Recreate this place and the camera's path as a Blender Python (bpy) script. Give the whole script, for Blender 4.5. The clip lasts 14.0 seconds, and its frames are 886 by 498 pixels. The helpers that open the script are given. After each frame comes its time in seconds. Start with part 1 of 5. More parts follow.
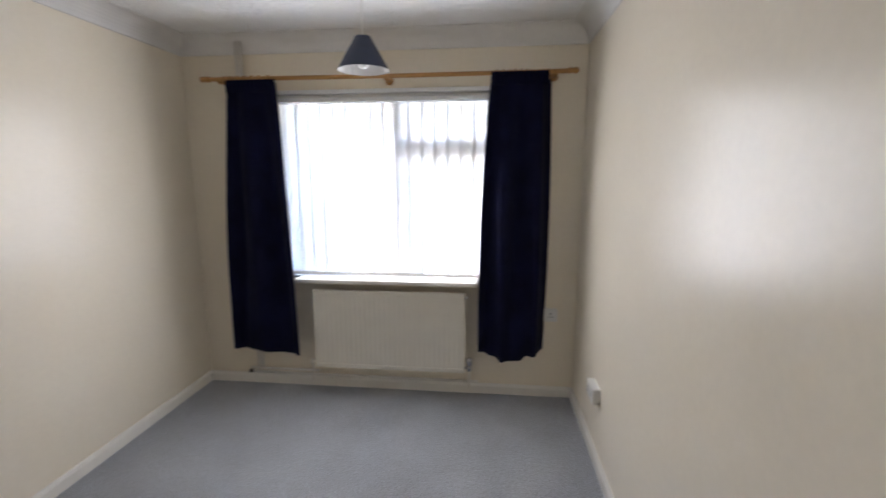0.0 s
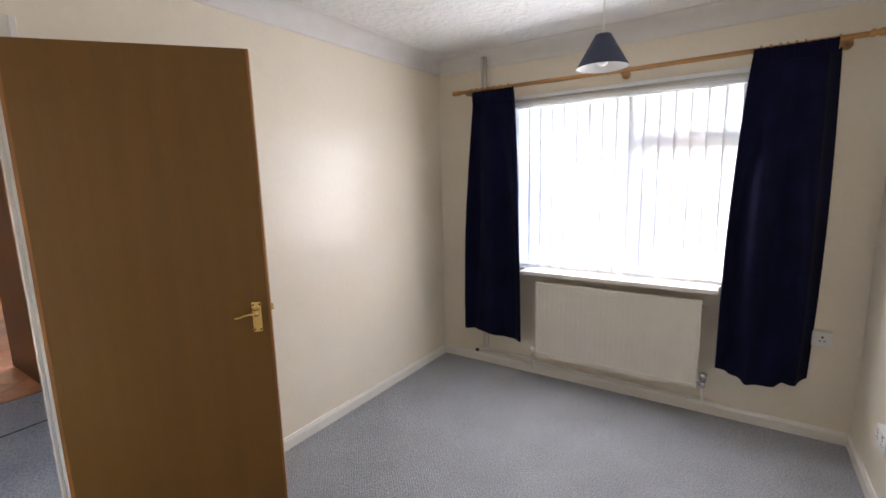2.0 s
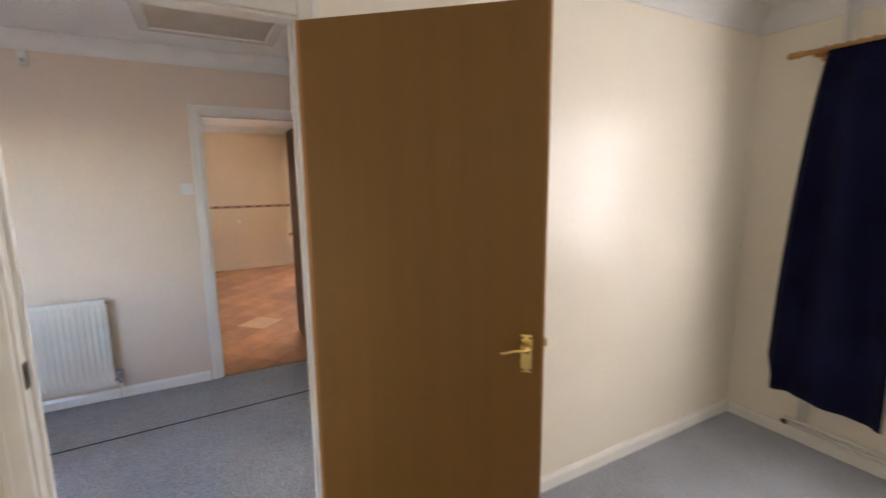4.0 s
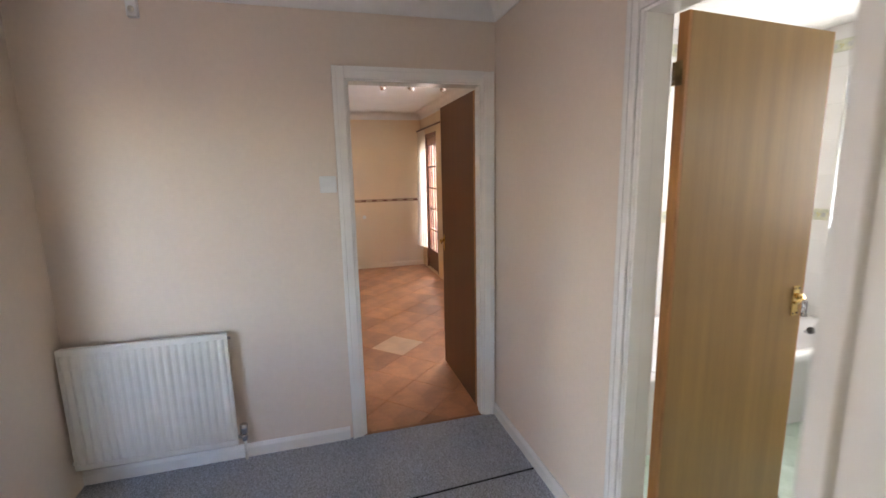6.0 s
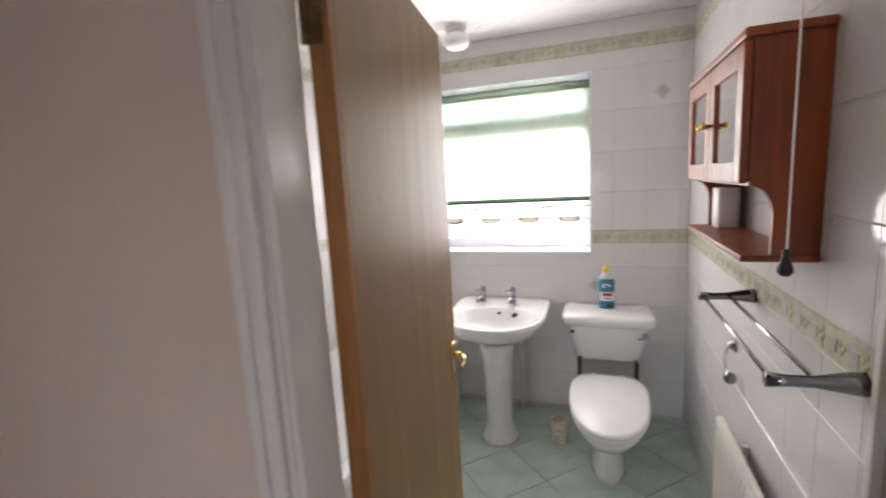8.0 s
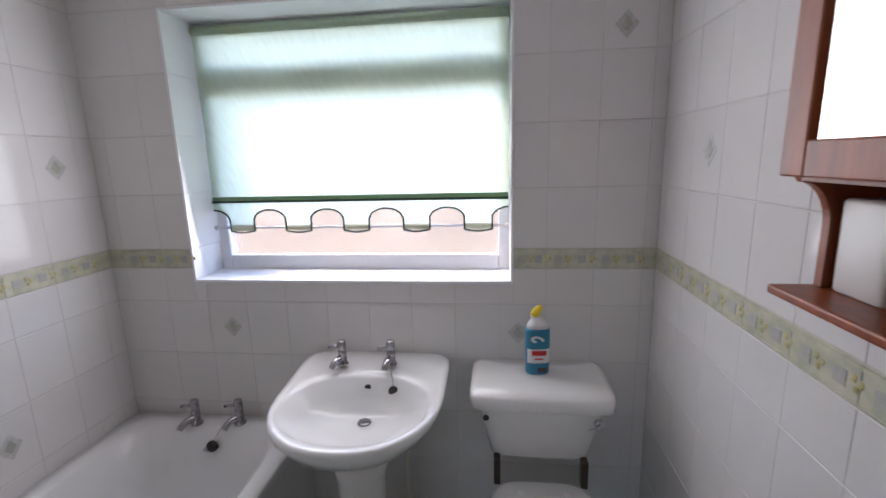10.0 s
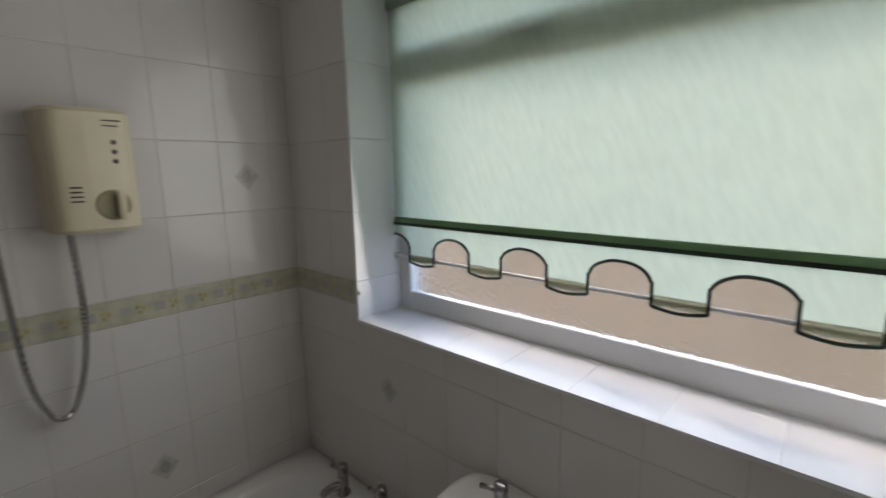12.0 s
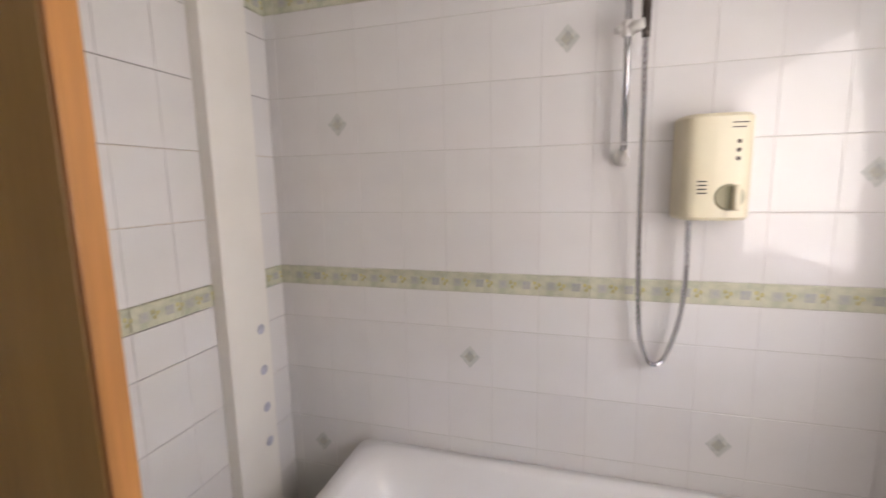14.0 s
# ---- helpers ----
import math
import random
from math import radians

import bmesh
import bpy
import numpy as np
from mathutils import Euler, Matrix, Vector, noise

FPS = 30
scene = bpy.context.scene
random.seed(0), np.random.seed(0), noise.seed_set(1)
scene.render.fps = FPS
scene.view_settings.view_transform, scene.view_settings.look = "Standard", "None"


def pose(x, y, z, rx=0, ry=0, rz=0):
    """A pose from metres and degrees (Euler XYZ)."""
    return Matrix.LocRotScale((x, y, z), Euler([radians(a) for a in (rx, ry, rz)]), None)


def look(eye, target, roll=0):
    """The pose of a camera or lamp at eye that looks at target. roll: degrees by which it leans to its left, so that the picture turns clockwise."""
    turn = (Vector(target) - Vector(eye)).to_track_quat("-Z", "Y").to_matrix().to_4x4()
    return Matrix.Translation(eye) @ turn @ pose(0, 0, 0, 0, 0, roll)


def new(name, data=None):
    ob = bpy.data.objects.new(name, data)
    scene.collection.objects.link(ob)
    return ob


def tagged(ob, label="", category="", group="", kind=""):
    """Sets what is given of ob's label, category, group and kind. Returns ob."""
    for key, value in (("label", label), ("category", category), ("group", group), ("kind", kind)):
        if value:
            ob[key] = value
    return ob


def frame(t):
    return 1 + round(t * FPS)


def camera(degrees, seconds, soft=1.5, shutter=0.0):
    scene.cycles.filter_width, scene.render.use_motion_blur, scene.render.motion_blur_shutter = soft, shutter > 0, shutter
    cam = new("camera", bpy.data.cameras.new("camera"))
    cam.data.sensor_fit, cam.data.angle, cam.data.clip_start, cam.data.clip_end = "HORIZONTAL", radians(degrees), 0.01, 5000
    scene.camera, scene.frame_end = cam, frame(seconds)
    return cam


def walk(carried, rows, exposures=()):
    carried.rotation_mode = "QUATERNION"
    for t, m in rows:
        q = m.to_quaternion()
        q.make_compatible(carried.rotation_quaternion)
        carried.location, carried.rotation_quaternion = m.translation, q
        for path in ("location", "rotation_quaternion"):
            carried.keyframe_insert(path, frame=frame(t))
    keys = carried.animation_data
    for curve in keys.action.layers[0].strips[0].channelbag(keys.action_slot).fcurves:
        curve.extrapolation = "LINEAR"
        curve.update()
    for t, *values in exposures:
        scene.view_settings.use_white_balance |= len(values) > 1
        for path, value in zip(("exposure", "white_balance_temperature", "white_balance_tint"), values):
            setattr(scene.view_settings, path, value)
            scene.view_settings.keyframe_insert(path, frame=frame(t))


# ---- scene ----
cam = camera(90.1, 14.0, soft=1.6, shutter=0.3)
PATH = [
    (0, (2.065, -2.921, 1.53), (1.855, -0.961, 1.19), -0.1),
    (0.5, (2.094, -2.986, 1.499), (1.286, -1.192, 1.138), -1.7),
    (1, (2.081, -3.038, 1.508), (1.037, -1.366, 1.17), -2.0),
    (1.5, (2.056, -3.066, 1.513), (0.969, -1.418, 1.198), -1.4),
    (2, (2.048, -3.061, 1.508), (0.949, -1.421, 1.187), -1.4),
    (2.5, (2.022, -3.05, 1.508), (0.874, -1.444, 1.184), -1.6),
    (3, (1.935, -3.024, 1.508), (0.658, -1.519, 1.183), -1.6),
    (3.5, (1.723, -2.947, 1.51), (0.235, -1.65, 1.192), -1.2),
    (4, (1.492, -2.898, 1.507), (-0.245, -1.958, 1.194), -0.6),
    (4.2, (1.38, -2.905, 1.497), (-0.427, -2.108, 1.184), -0.8),
    (6.3, (0.025, -3.04, 1.521), (-1.874, -2.517, 1.173), -1.2),
    (6.5, (-0.095, -2.989, 1.532), (-1.962, -2.36, 1.184), -1.3),
    (7, (-0.373, -2.864, 1.549), (-2.034, -1.8, 1.22), -2.0),
    (7.5, (-0.522, -2.746, 1.54), (-1.757, -1.197, 1.262), -3.5),
    (8, (-0.6, -2.519, 1.552), (-1.271, -0.66, 1.246), -3.2),
    (8.2, (-0.635, -2.418, 1.56), (-1.114, -0.503, 1.239), -3.1),
    (10.3, (-0.734, -1.184, 1.537), (-0.917, 0.766, 1.133), -0.6),
    (10.5, (-0.742, -1.064, 1.512), (-0.893, 0.9, 1.166), 0.1),
    (11, (-0.744, -0.765, 1.55), (-1.095, 1.162, 1.149), -0.0),
    (11.5, (-0.797, -0.589, 1.551), (-1.616, 1.199, 1.186), -0.4),
    (12, (-0.808, -0.542, 1.56), (-2.135, 0.913, 1.211), -0.9),
    (12.5, (-0.806, -0.554, 1.567), (-2.492, 0.468, 1.23), -1.1),
    (13, (-0.789, -0.601, 1.566), (-2.691, -0.071, 1.245), -1.4),
    (13.5, (-0.76, -0.643, 1.558), (-2.736, -0.671, 1.251), -1.4),
    (14, (-0.733, -0.699, 1.541), (-2.629, -1.265, 1.247), -1.1),
]
EXPOSURES = [(0.0, 4.95, 6600, 15), (1.0, 5.2, 6700, 16), (3.0, 5.35, 6900, 18), (4.2, 5.5, 7200, 18), (6.5, 5.35, 6900, 20), (7.0, 5.05, 6800, 22), (7.5, 4.8, 6800, 22), (8.2, 4.55, 6900, 26),
             (10.3, 3.45, 6300, 27), (11.0, 2.8, 6500, 24), (11.5, 2.6, 6900, 24), (12.0, 2.45, 7000, 18), (12.5, 2.42, 7300, 16), (13.0, 2.75, 7400, 22), (13.5, 3.55, 7300, 26), (14.0, 4.3, 7200, 28)]
walk(cam, [(t, look(eye, target, roll)) for t, eye, target, roll in PATH], EXPOSURES)

# ---- light ----
world = bpy.data.worlds.new("world")
scene.world = world
world.use_nodes = True
wn = world.node_tree
sky = wn.nodes.new("ShaderNodeTexSky")
sky.sky_type = 'NISHITA'
sky.sun_disc = False
SUN_EL, SUN_AZ = radians(45), radians(-60)
sky.sun_elevation = SUN_EL
sky.sun_rotation = SUN_AZ
wn.links.new(sky.outputs[0], wn.nodes["Background"].inputs[0])
wn.nodes["Background"].inputs[1].default_value = 0.15
sun = new("sun", bpy.data.lights.new("sun", 'SUN'))
sun.data.energy = 0.25
sun.data.angle = radians(10)
sun.data.color = (1.0, 0.94, 0.86)
sun_from = Vector((math.sin(SUN_AZ) * math.cos(SUN_EL), math.cos(SUN_AZ) * math.cos(SUN_EL), math.sin(SUN_EL)))
sun.matrix_world = look(sun_from * 30, (0, 0, 0))


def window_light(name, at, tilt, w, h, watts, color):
    """An added soft area lamp at a window, standing in for sky light, facing the room and tilted down as light from the
    sky falls.
    """
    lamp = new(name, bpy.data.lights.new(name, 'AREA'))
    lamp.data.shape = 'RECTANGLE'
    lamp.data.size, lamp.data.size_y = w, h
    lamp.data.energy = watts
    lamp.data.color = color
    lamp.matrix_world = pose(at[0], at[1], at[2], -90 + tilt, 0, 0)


# added lamp on the room side of the blind, brightens the bedroom
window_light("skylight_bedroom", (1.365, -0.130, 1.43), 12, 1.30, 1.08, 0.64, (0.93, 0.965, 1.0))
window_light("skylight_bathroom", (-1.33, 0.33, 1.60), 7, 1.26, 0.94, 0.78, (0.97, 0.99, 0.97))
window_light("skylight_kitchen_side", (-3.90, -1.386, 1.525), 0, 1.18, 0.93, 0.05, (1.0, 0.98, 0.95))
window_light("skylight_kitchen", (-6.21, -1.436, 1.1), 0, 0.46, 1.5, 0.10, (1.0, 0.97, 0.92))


# ---- materials ----
def material(name, color, rough=0.5, metal=0.0, noise_scale=8.0, spread=0.06, fine=0.0, fine_scale=300.0,
             bump=0.0, bump_scale=60.0, coat=0.0, bump_depth=0.004, stretch=(1, 1, 1), second=None, transmission=0.0, random_tint=0.0):
    m = bpy.data.materials.new(name)
    m.use_nodes = True
    nt = m.node_tree
    p = nt.nodes["Principled BSDF"]
    p.inputs["Roughness"].default_value = rough
    p.inputs["Metallic"].default_value = metal
    p.inputs["Coat Weight"].default_value = coat
    p.inputs["Transmission Weight"].default_value = transmission
    tc = nt.nodes.new("ShaderNodeTexCoord")
    mp = nt.nodes.new("ShaderNodeMapping")
    mp.inputs["Scale"].default_value = stretch
    nt.links.new(tc.outputs["Object"], mp.inputs[0])
    n = nt.nodes.new("ShaderNodeTexNoise")
    n.inputs["Scale"].default_value = noise_scale
    n.inputs["Detail"].default_value = 5
    nt.links.new(mp.outputs[0], n.inputs["Vector"])
    ramp = nt.nodes.new("ShaderNodeValToRGB")
    a = second or tuple(max(0, c * (1 - 2 * spread)) for c in color)
    b = color if second else tuple(min(1, c * (1 + spread)) for c in color)
    ramp.color_ramp.elements[0].color = (*a, 1)
    ramp.color_ramp.elements[1].color = (*b, 1)
    ramp.color_ramp.elements[0].position = 0.3
    ramp.color_ramp.elements[1].position = 0.7
    nt.links.new(n.outputs["Fac"], ramp.inputs[0])
    out = ramp.outputs[0]
    if fine > 0:
        f = nt.nodes.new("ShaderNodeTexNoise")
        f.inputs["Scale"].default_value = fine_scale
        f.inputs["Detail"].default_value = 3
        nt.links.new(mp.outputs[0], f.inputs["Vector"])
        mr = nt.nodes.new("ShaderNodeMapRange")
        mr.inputs["From Min"].default_value, mr.inputs["From Max"].default_value = 0.3, 0.7
        mr.inputs["To Min"].default_value, mr.inputs["To Max"].default_value = 1 - fine, 1 + fine
        nt.links.new(f.outputs["Fac"], mr.inputs[0])
        mx = nt.nodes.new("ShaderNodeVectorMath")
        mx.operation = 'SCALE'
        nt.links.new(out, mx.inputs[0])
        nt.links.new(mr.outputs[0], mx.inputs["Scale"])
        out = mx.outputs[0]
    if random_tint > 0:
        oi = nt.nodes.new("ShaderNodeObjectInfo")
        mr = nt.nodes.new("ShaderNodeMapRange")
        mr.inputs["To Min"].default_value, mr.inputs["To Max"].default_value = 1 - random_tint, 1 + random_tint
        nt.links.new(oi.outputs["Random"], mr.inputs[0])
        mx = nt.nodes.new("ShaderNodeVectorMath")
        mx.operation = 'SCALE'
        nt.links.new(out, mx.inputs[0])
        nt.links.new(mr.outputs[0], mx.inputs["Scale"])
        out = mx.outputs[0]
    nt.links.new(out, p.inputs["Base Color"])
    if bump > 0:
        bn = nt.nodes.new("ShaderNodeTexNoise")
        bn.inputs["Scale"].default_value = bump_scale
        bn.inputs["Detail"].default_value = 4
        nt.links.new(mp.outputs[0], bn.inputs["Vector"])
        bp = nt.nodes.new("ShaderNodeBump")
        bp.inputs["Strength"].default_value = bump
        bp.inputs["Distance"].default_value = bump_depth
        nt.links.new(bn.outputs["Fac"], bp.inputs["Height"])
        nt.links.new(bp.outputs[0], p.inputs["Normal"])
    return m


def translucent(name, color, share, grain=(3, 3, 60), slant=0, scale=9, low=0.88):
    """Cloth that lets light through: diffuse and translucent mixed, with a woven grain."""
    m = bpy.data.materials.new(name)
    m.use_nodes = True
    nt = m.node_tree
    nt.nodes.remove(nt.nodes["Principled BSDF"])
    out = nt.nodes["Material Output"]
    tc = nt.nodes.new("ShaderNodeTexCoord")
    mp = nt.nodes.new("ShaderNodeMapping")
    mp.inputs["Scale"].default_value = grain
    if slant:
        turn = nt.nodes.new("ShaderNodeMapping")
        turn.inputs["Rotation"].default_value = (0, radians(slant), 0)
        nt.links.new(tc.outputs["Object"], turn.inputs[0])
    n = nt.nodes.new("ShaderNodeTexNoise")
    n.inputs["Scale"].default_value = scale
    n.inputs["Detail"].default_value = 6
    ramp = nt.nodes.new("ShaderNodeValToRGB")
    ramp.color_ramp.elements[0].color = (*[c * low for c in color], 1)
    ramp.color_ramp.elements[1].color = (*color, 1)
    d = nt.nodes.new("ShaderNodeBsdfDiffuse")
    t = nt.nodes.new("ShaderNodeBsdfTranslucent")
    mix = nt.nodes.new("ShaderNodeMixShader")
    mix.inputs[0].default_value = share
    ramp.color_ramp.elements[0].position, ramp.color_ramp.elements[1].position = (0.35, 0.65) if slant else (0.0, 1.0)
    nt.links.new(turn.outputs[0] if slant else tc.outputs["Object"], mp.inputs[0])
    nt.links.new(mp.outputs[0], n.inputs["Vector"])
    nt.links.new(n.outputs["Fac"], ramp.inputs[0])
    nt.links.new(ramp.outputs[0], d.inputs[0])
    nt.links.new(ramp.outputs[0], t.inputs[0])
    nt.links.new(d.outputs[0], mix.inputs[1])
    nt.links.new(t.outputs[0], mix.inputs[2])
    nt.links.new(mix.outputs[0], out.inputs["Surface"])
    return m


def glass(name, rough=0.0, tint=(1, 1, 1), bump=0.0):
    m = bpy.data.materials.new(name)
    m.use_nodes = True
    nt = m.node_tree
    p = nt.nodes["Principled BSDF"]
    p.inputs["Base Color"].default_value = (*tint, 1)
    p.inputs["Roughness"].default_value = rough
    p.inputs["Transmission Weight"].default_value = 1.0
    p.inputs["IOR"].default_value = 1.45
    if bump > 0:
        n = nt.nodes.new("ShaderNodeTexNoise")
        n.inputs["Scale"].default_value = 85
        b = nt.nodes.new("ShaderNodeBump")
        b.inputs["Strength"].default_value = bump
        b.inputs["Distance"].default_value = 0.01
        tc = nt.nodes.new("ShaderNodeTexCoord")
        nt.links.new(tc.outputs["Object"], n.inputs["Vector"])
        nt.links.new(n.outputs["Fac"], b.inputs["Height"])
        nt.links.new(b.outputs[0], p.inputs["Normal"])
    return m


def carpet_material():
    """Blue-grey looped carpet with fine ribs and light and dark flecks."""
    m = material("carpet_loop", (0.475, 0.497, 0.545), 0.95, noise_scale=2.5, spread=0.06, fine=0.45, fine_scale=150)
    nt = m.node_tree
    p = nt.nodes["Principled BSDF"]
    tc = nt.nodes.new("ShaderNodeTexCoord")
    w = nt.nodes.new("ShaderNodeTexWave")
    w.bands_direction = 'DIAGONAL'
    w.inputs["Scale"].default_value = 34
    w.inputs["Distortion"].default_value = 6.5
    w.inputs["Detail"].default_value = 2
    w.inputs["Detail Scale"].default_value = 6
    v = nt.nodes.new("ShaderNodeTexVoronoi")
    v.inputs["Scale"].default_value = 150
    add = nt.nodes.new("ShaderNodeMath")
    add.operation = 'ADD'
    b = nt.nodes.new("ShaderNodeBump")
    b.inputs["Strength"].default_value = 0.9
    b.inputs["Distance"].default_value = 0.005
    nt.links.new(tc.outputs["Object"], w.inputs["Vector"])
    nt.links.new(tc.outputs["Object"], v.inputs["Vector"])
    nt.links.new(w.outputs["Fac"], add.inputs[0])
    nt.links.new(v.outputs["Distance"], add.inputs[1])
    nt.links.new(add.outputs[0], b.inputs["Height"])
    shade = nt.nodes.new("ShaderNodeMapRange")
    shade.inputs["From Min"].default_value, shade.inputs["From Max"].default_value = 0.2, 1.4
    shade.inputs["To Min"].default_value, shade.inputs["To Max"].default_value = 0.80, 1.16
    nt.links.new(add.outputs[0], shade.inputs[0])
    mult = nt.nodes.new("ShaderNodeVectorMath")
    mult.operation = 'SCALE'
    nt.links.new(p.inputs["Base Color"].links[0].from_socket, mult.inputs[0])
    nt.links.new(shade.outputs[0], mult.inputs["Scale"])
    nt.links.new(mult.outputs[0], p.inputs["Base Color"])
    nt.links.new(b.outputs[0], p.inputs["Normal"])
    return m


M_CREAM = material("cream_wall_paint", (0.85, 0.775, 0.645), 0.28, noise_scale=2.0, spread=0.015, fine=0.015, fine_scale=40, bump=0.03, bump_scale=160)
M_CREAM.node_tree.nodes["Principled BSDF"].inputs["Specular IOR Level"].default_value = 0.4
M_HALL = material("warm_hall_paint", (0.74, 0.62, 0.51), 0.5, noise_scale=2.0, spread=0.015, fine=0.015, fine_scale=40, bump=0.08, bump_scale=160)
M_KITCHEN = material("peach_kitchen_paint", (0.76, 0.60, 0.41), 0.6, noise_scale=2.0, spread=0.02, bump=0.05)
M_CEIL = material("artex_ceiling", (0.84, 0.83, 0.81), 0.8, noise_scale=3.0, spread=0.02, bump=1.0, bump_scale=26, bump_depth=0.016)
M_COVE = material("white_coving", (0.78, 0.76, 0.73), 0.7, spread=0.02)
M_GLOSS = material("white_gloss_paint", (0.84, 0.815, 0.765), 0.22, spread=0.02, noise_scale=5, bump=0.05, bump_scale=30)
M_UPVC = material("white_upvc", (0.82, 0.83, 0.84), 0.3, spread=0.01)
M_CARPET = carpet_material()
M_SEAM = material("dark_seam", (0.02, 0.02, 0.025), 0.9)
M_VENEER = material("brown_wood_veneer", (0.315, 0.178, 0.052), 0.42, noise_scale=2.0, spread=0.08, fine=0.06, fine_scale=30,
                    stretch=(9, 9, 0.35), bump=0.06, bump_scale=20)
M_DARKVENEER = material("dark_brown_wood_veneer", (0.21, 0.100, 0.015), 0.4, noise_scale=2.0, spread=0.035, fine=0.04, fine_scale=30,
                        stretch=(9, 9, 0.35), bump=0.04, bump_scale=20)
M_REDVENEER = material("red_brown_door_veneer", (0.13, 0.045, 0.013), 0.6, noise_scale=2.0, spread=0.05, fine=0.05, fine_scale=30, stretch=(9, 9, 0.35))
M_PINE = material("pine_lipping", (0.42, 0.18, 0.05), 0.35, noise_scale=4.0, spread=0.2, stretch=(8, 8, 0.6))
M_BRASS = material("brass", (0.78, 0.56, 0.22), 0.22, 1.0, spread=0.05)
M_MIRROR = material("mirror_glass", (0.86, 0.88, 0.87), 0.02, 1.0, spread=0.005)
M_HINGE = material("tarnished_brass", (0.26, 0.17, 0.08), 0.35, 0.9, noise_scale=30, spread=0.25)
M_CHROME = material("chrome", (0.55, 0.55, 0.57), 0.12, 1.0, spread=0.03)
M_TAPCHROME = material("dull_chrome", (0.40, 0.40, 0.42), 0.14, 1.0, spread=0.06)
M_GUNMETAL = material("darkened_chrome", (0.24, 0.24, 0.26), 0.2, 1.0, spread=0.1)
M_DARKMETAL = material("dark_bronze_metal", (0.10, 0.085, 0.075), 0.35, 0.8)
M_NAVY = material("navy_curtain_cloth", (0.0050, 0.0062, 0.029), 0.95, noise_scale=6, spread=0.2, fine=0.2, fine_scale=400, bump=0.2, bump_scale=300)
M_NAVY.node_tree.nodes["Principled BSDF"].inputs["Specular IOR Level"].default_value = 0.15
M_SHADE = material("navy_lampshade", (0.02, 0.03, 0.07), 0.6, spread=0.1)
M_SHADE_IN = material("white_shade_lining", (0.8, 0.8, 0.8), 0.6)
M_BULB = material("opal_bulb", (0.85, 0.85, 0.83), 0.25, spread=0.01)
M_POLE = material("honey_wood_pole", (0.52, 0.27, 0.09), 0.35, noise_scale=5, spread=0.15, stretch=(0.5, 8, 8))
M_RAD = material("cream_radiator_enamel", (0.74, 0.71, 0.64), 0.35, spread=0.02)
M_PLASTIC = material("white_plastic", (0.78, 0.77, 0.74), 0.35, spread=0.02)
M_BLACK = material("black_rubber", (0.015, 0.015, 0.015), 0.5)
M_SLAT = translucent("white_blind_fabric", (0.88, 0.87, 0.86), 0.32, grain=(40, 40, 3))
M_SLATEDGE = translucent("dimmed_blind_edge", (0.80, 0.80, 0.79), 0.05, grain=(40, 40, 3))
M_NET = translucent("cream_net_curtain", (0.82, 0.74, 0.60), 0.3, grain=(20, 20, 2))
M_BLIND = translucent("pale_green_blind_cloth", (0.615, 0.71, 0.575), 0.50, grain=(60, 1, 15), slant=24, scale=1.0, low=0.93)
M_GREEN = material("dark_green_braid", (0.03, 0.055, 0.035), 0.7, spread=0.2)
M_GREENBAND = translucent("green_hem_pocket", (0.26, 0.40, 0.24), 0.3, grain=(30, 30, 4))
M_TAB = translucent("olive_tab_cloth", (0.48, 0.48, 0.33), 0.3, grain=(30, 30, 4))
M_CLEAR = glass("clear_glass")
M_OBSCURE = glass("obscured_glass", 0.10, (0.95, 0.97, 0.96), 0.45)
M_TILE = material("white_wall_tile", (0.74, 0.725, 0.715), 0.07, noise_scale=3, spread=0.02, bump=0.32, bump_scale=11, bump_depth=0.005, random_tint=0.012)
M_GROUT = material("pale_grout", (0.61, 0.59, 0.56), 0.9, noise_scale=20, spread=0.08)
M_BORDER = material("cream_green_border_tile", (0.62, 0.61, 0.48), 0.25, noise_scale=28, second=(0.44, 0.47, 0.36), random_tint=0.05)
M_MOTIF = material("grey_motif_glaze", (0.36, 0.37, 0.385), 0.3, noise_scale=60, second=(0.48, 0.465, 0.37), random_tint=0.1)
M_OCHRE = material("ochre_leaf_glaze", (0.55, 0.50, 0.22), 0.3, noise_scale=50, spread=0.2)
M_DIAMOND = material("grey_diamond_inset", (0.46, 0.48, 0.46), 0.3, noise_scale=70, second=(0.60, 0.60, 0.56))
M_FLOORTILE = material("pale_green_floor_tile", (0.50, 0.62, 0.55), 0.25, noise_scale=6, spread=0.08, fine=0.04, fine_scale=50, random_tint=0.05)
M_FLOORJOINT = material("dark_floor_joint", (0.10, 0.12, 0.11), 0.9)
M_CERAMIC = material("white_ceramic", (0.80, 0.80, 0.79), 0.08, spread=0.01, coat=0.4)
M_BATH = material("white_bath_acrylic", (0.80, 0.80, 0.80), 0.15, spread=0.01)
M_SHOWER = material("cream_shower_plastic", (0.72, 0.66, 0.49), 0.3, spread=0.03)
M_SHOWERDIM = material("dull_cream_plastic", (0.38, 0.36, 0.24), 0.4)
M_MAHOG = material("red_brown_cabinet_wood", (0.285, 0.053, 0.007), 0.38, noise_scale=5, spread=0.2, stretch=(8, 8, 0.7))
M_TEAK = material("dark_hardwood_frame", (0.16, 0.05, 0.02), 0.4, noise_scale=5, spread=0.2, stretch=(8, 8, 0.7))
M_VINYL = material("terracotta_floor_tile", (0.46, 0.20, 0.085), 0.36, noise_scale=5, spread=0.15, fine=0.08, fine_scale=30, random_tint=0.22)
M_VINYLLIGHT = material("pale_floor_tile", (0.62, 0.40, 0.24), 0.3, noise_scale=5, spread=0.1)
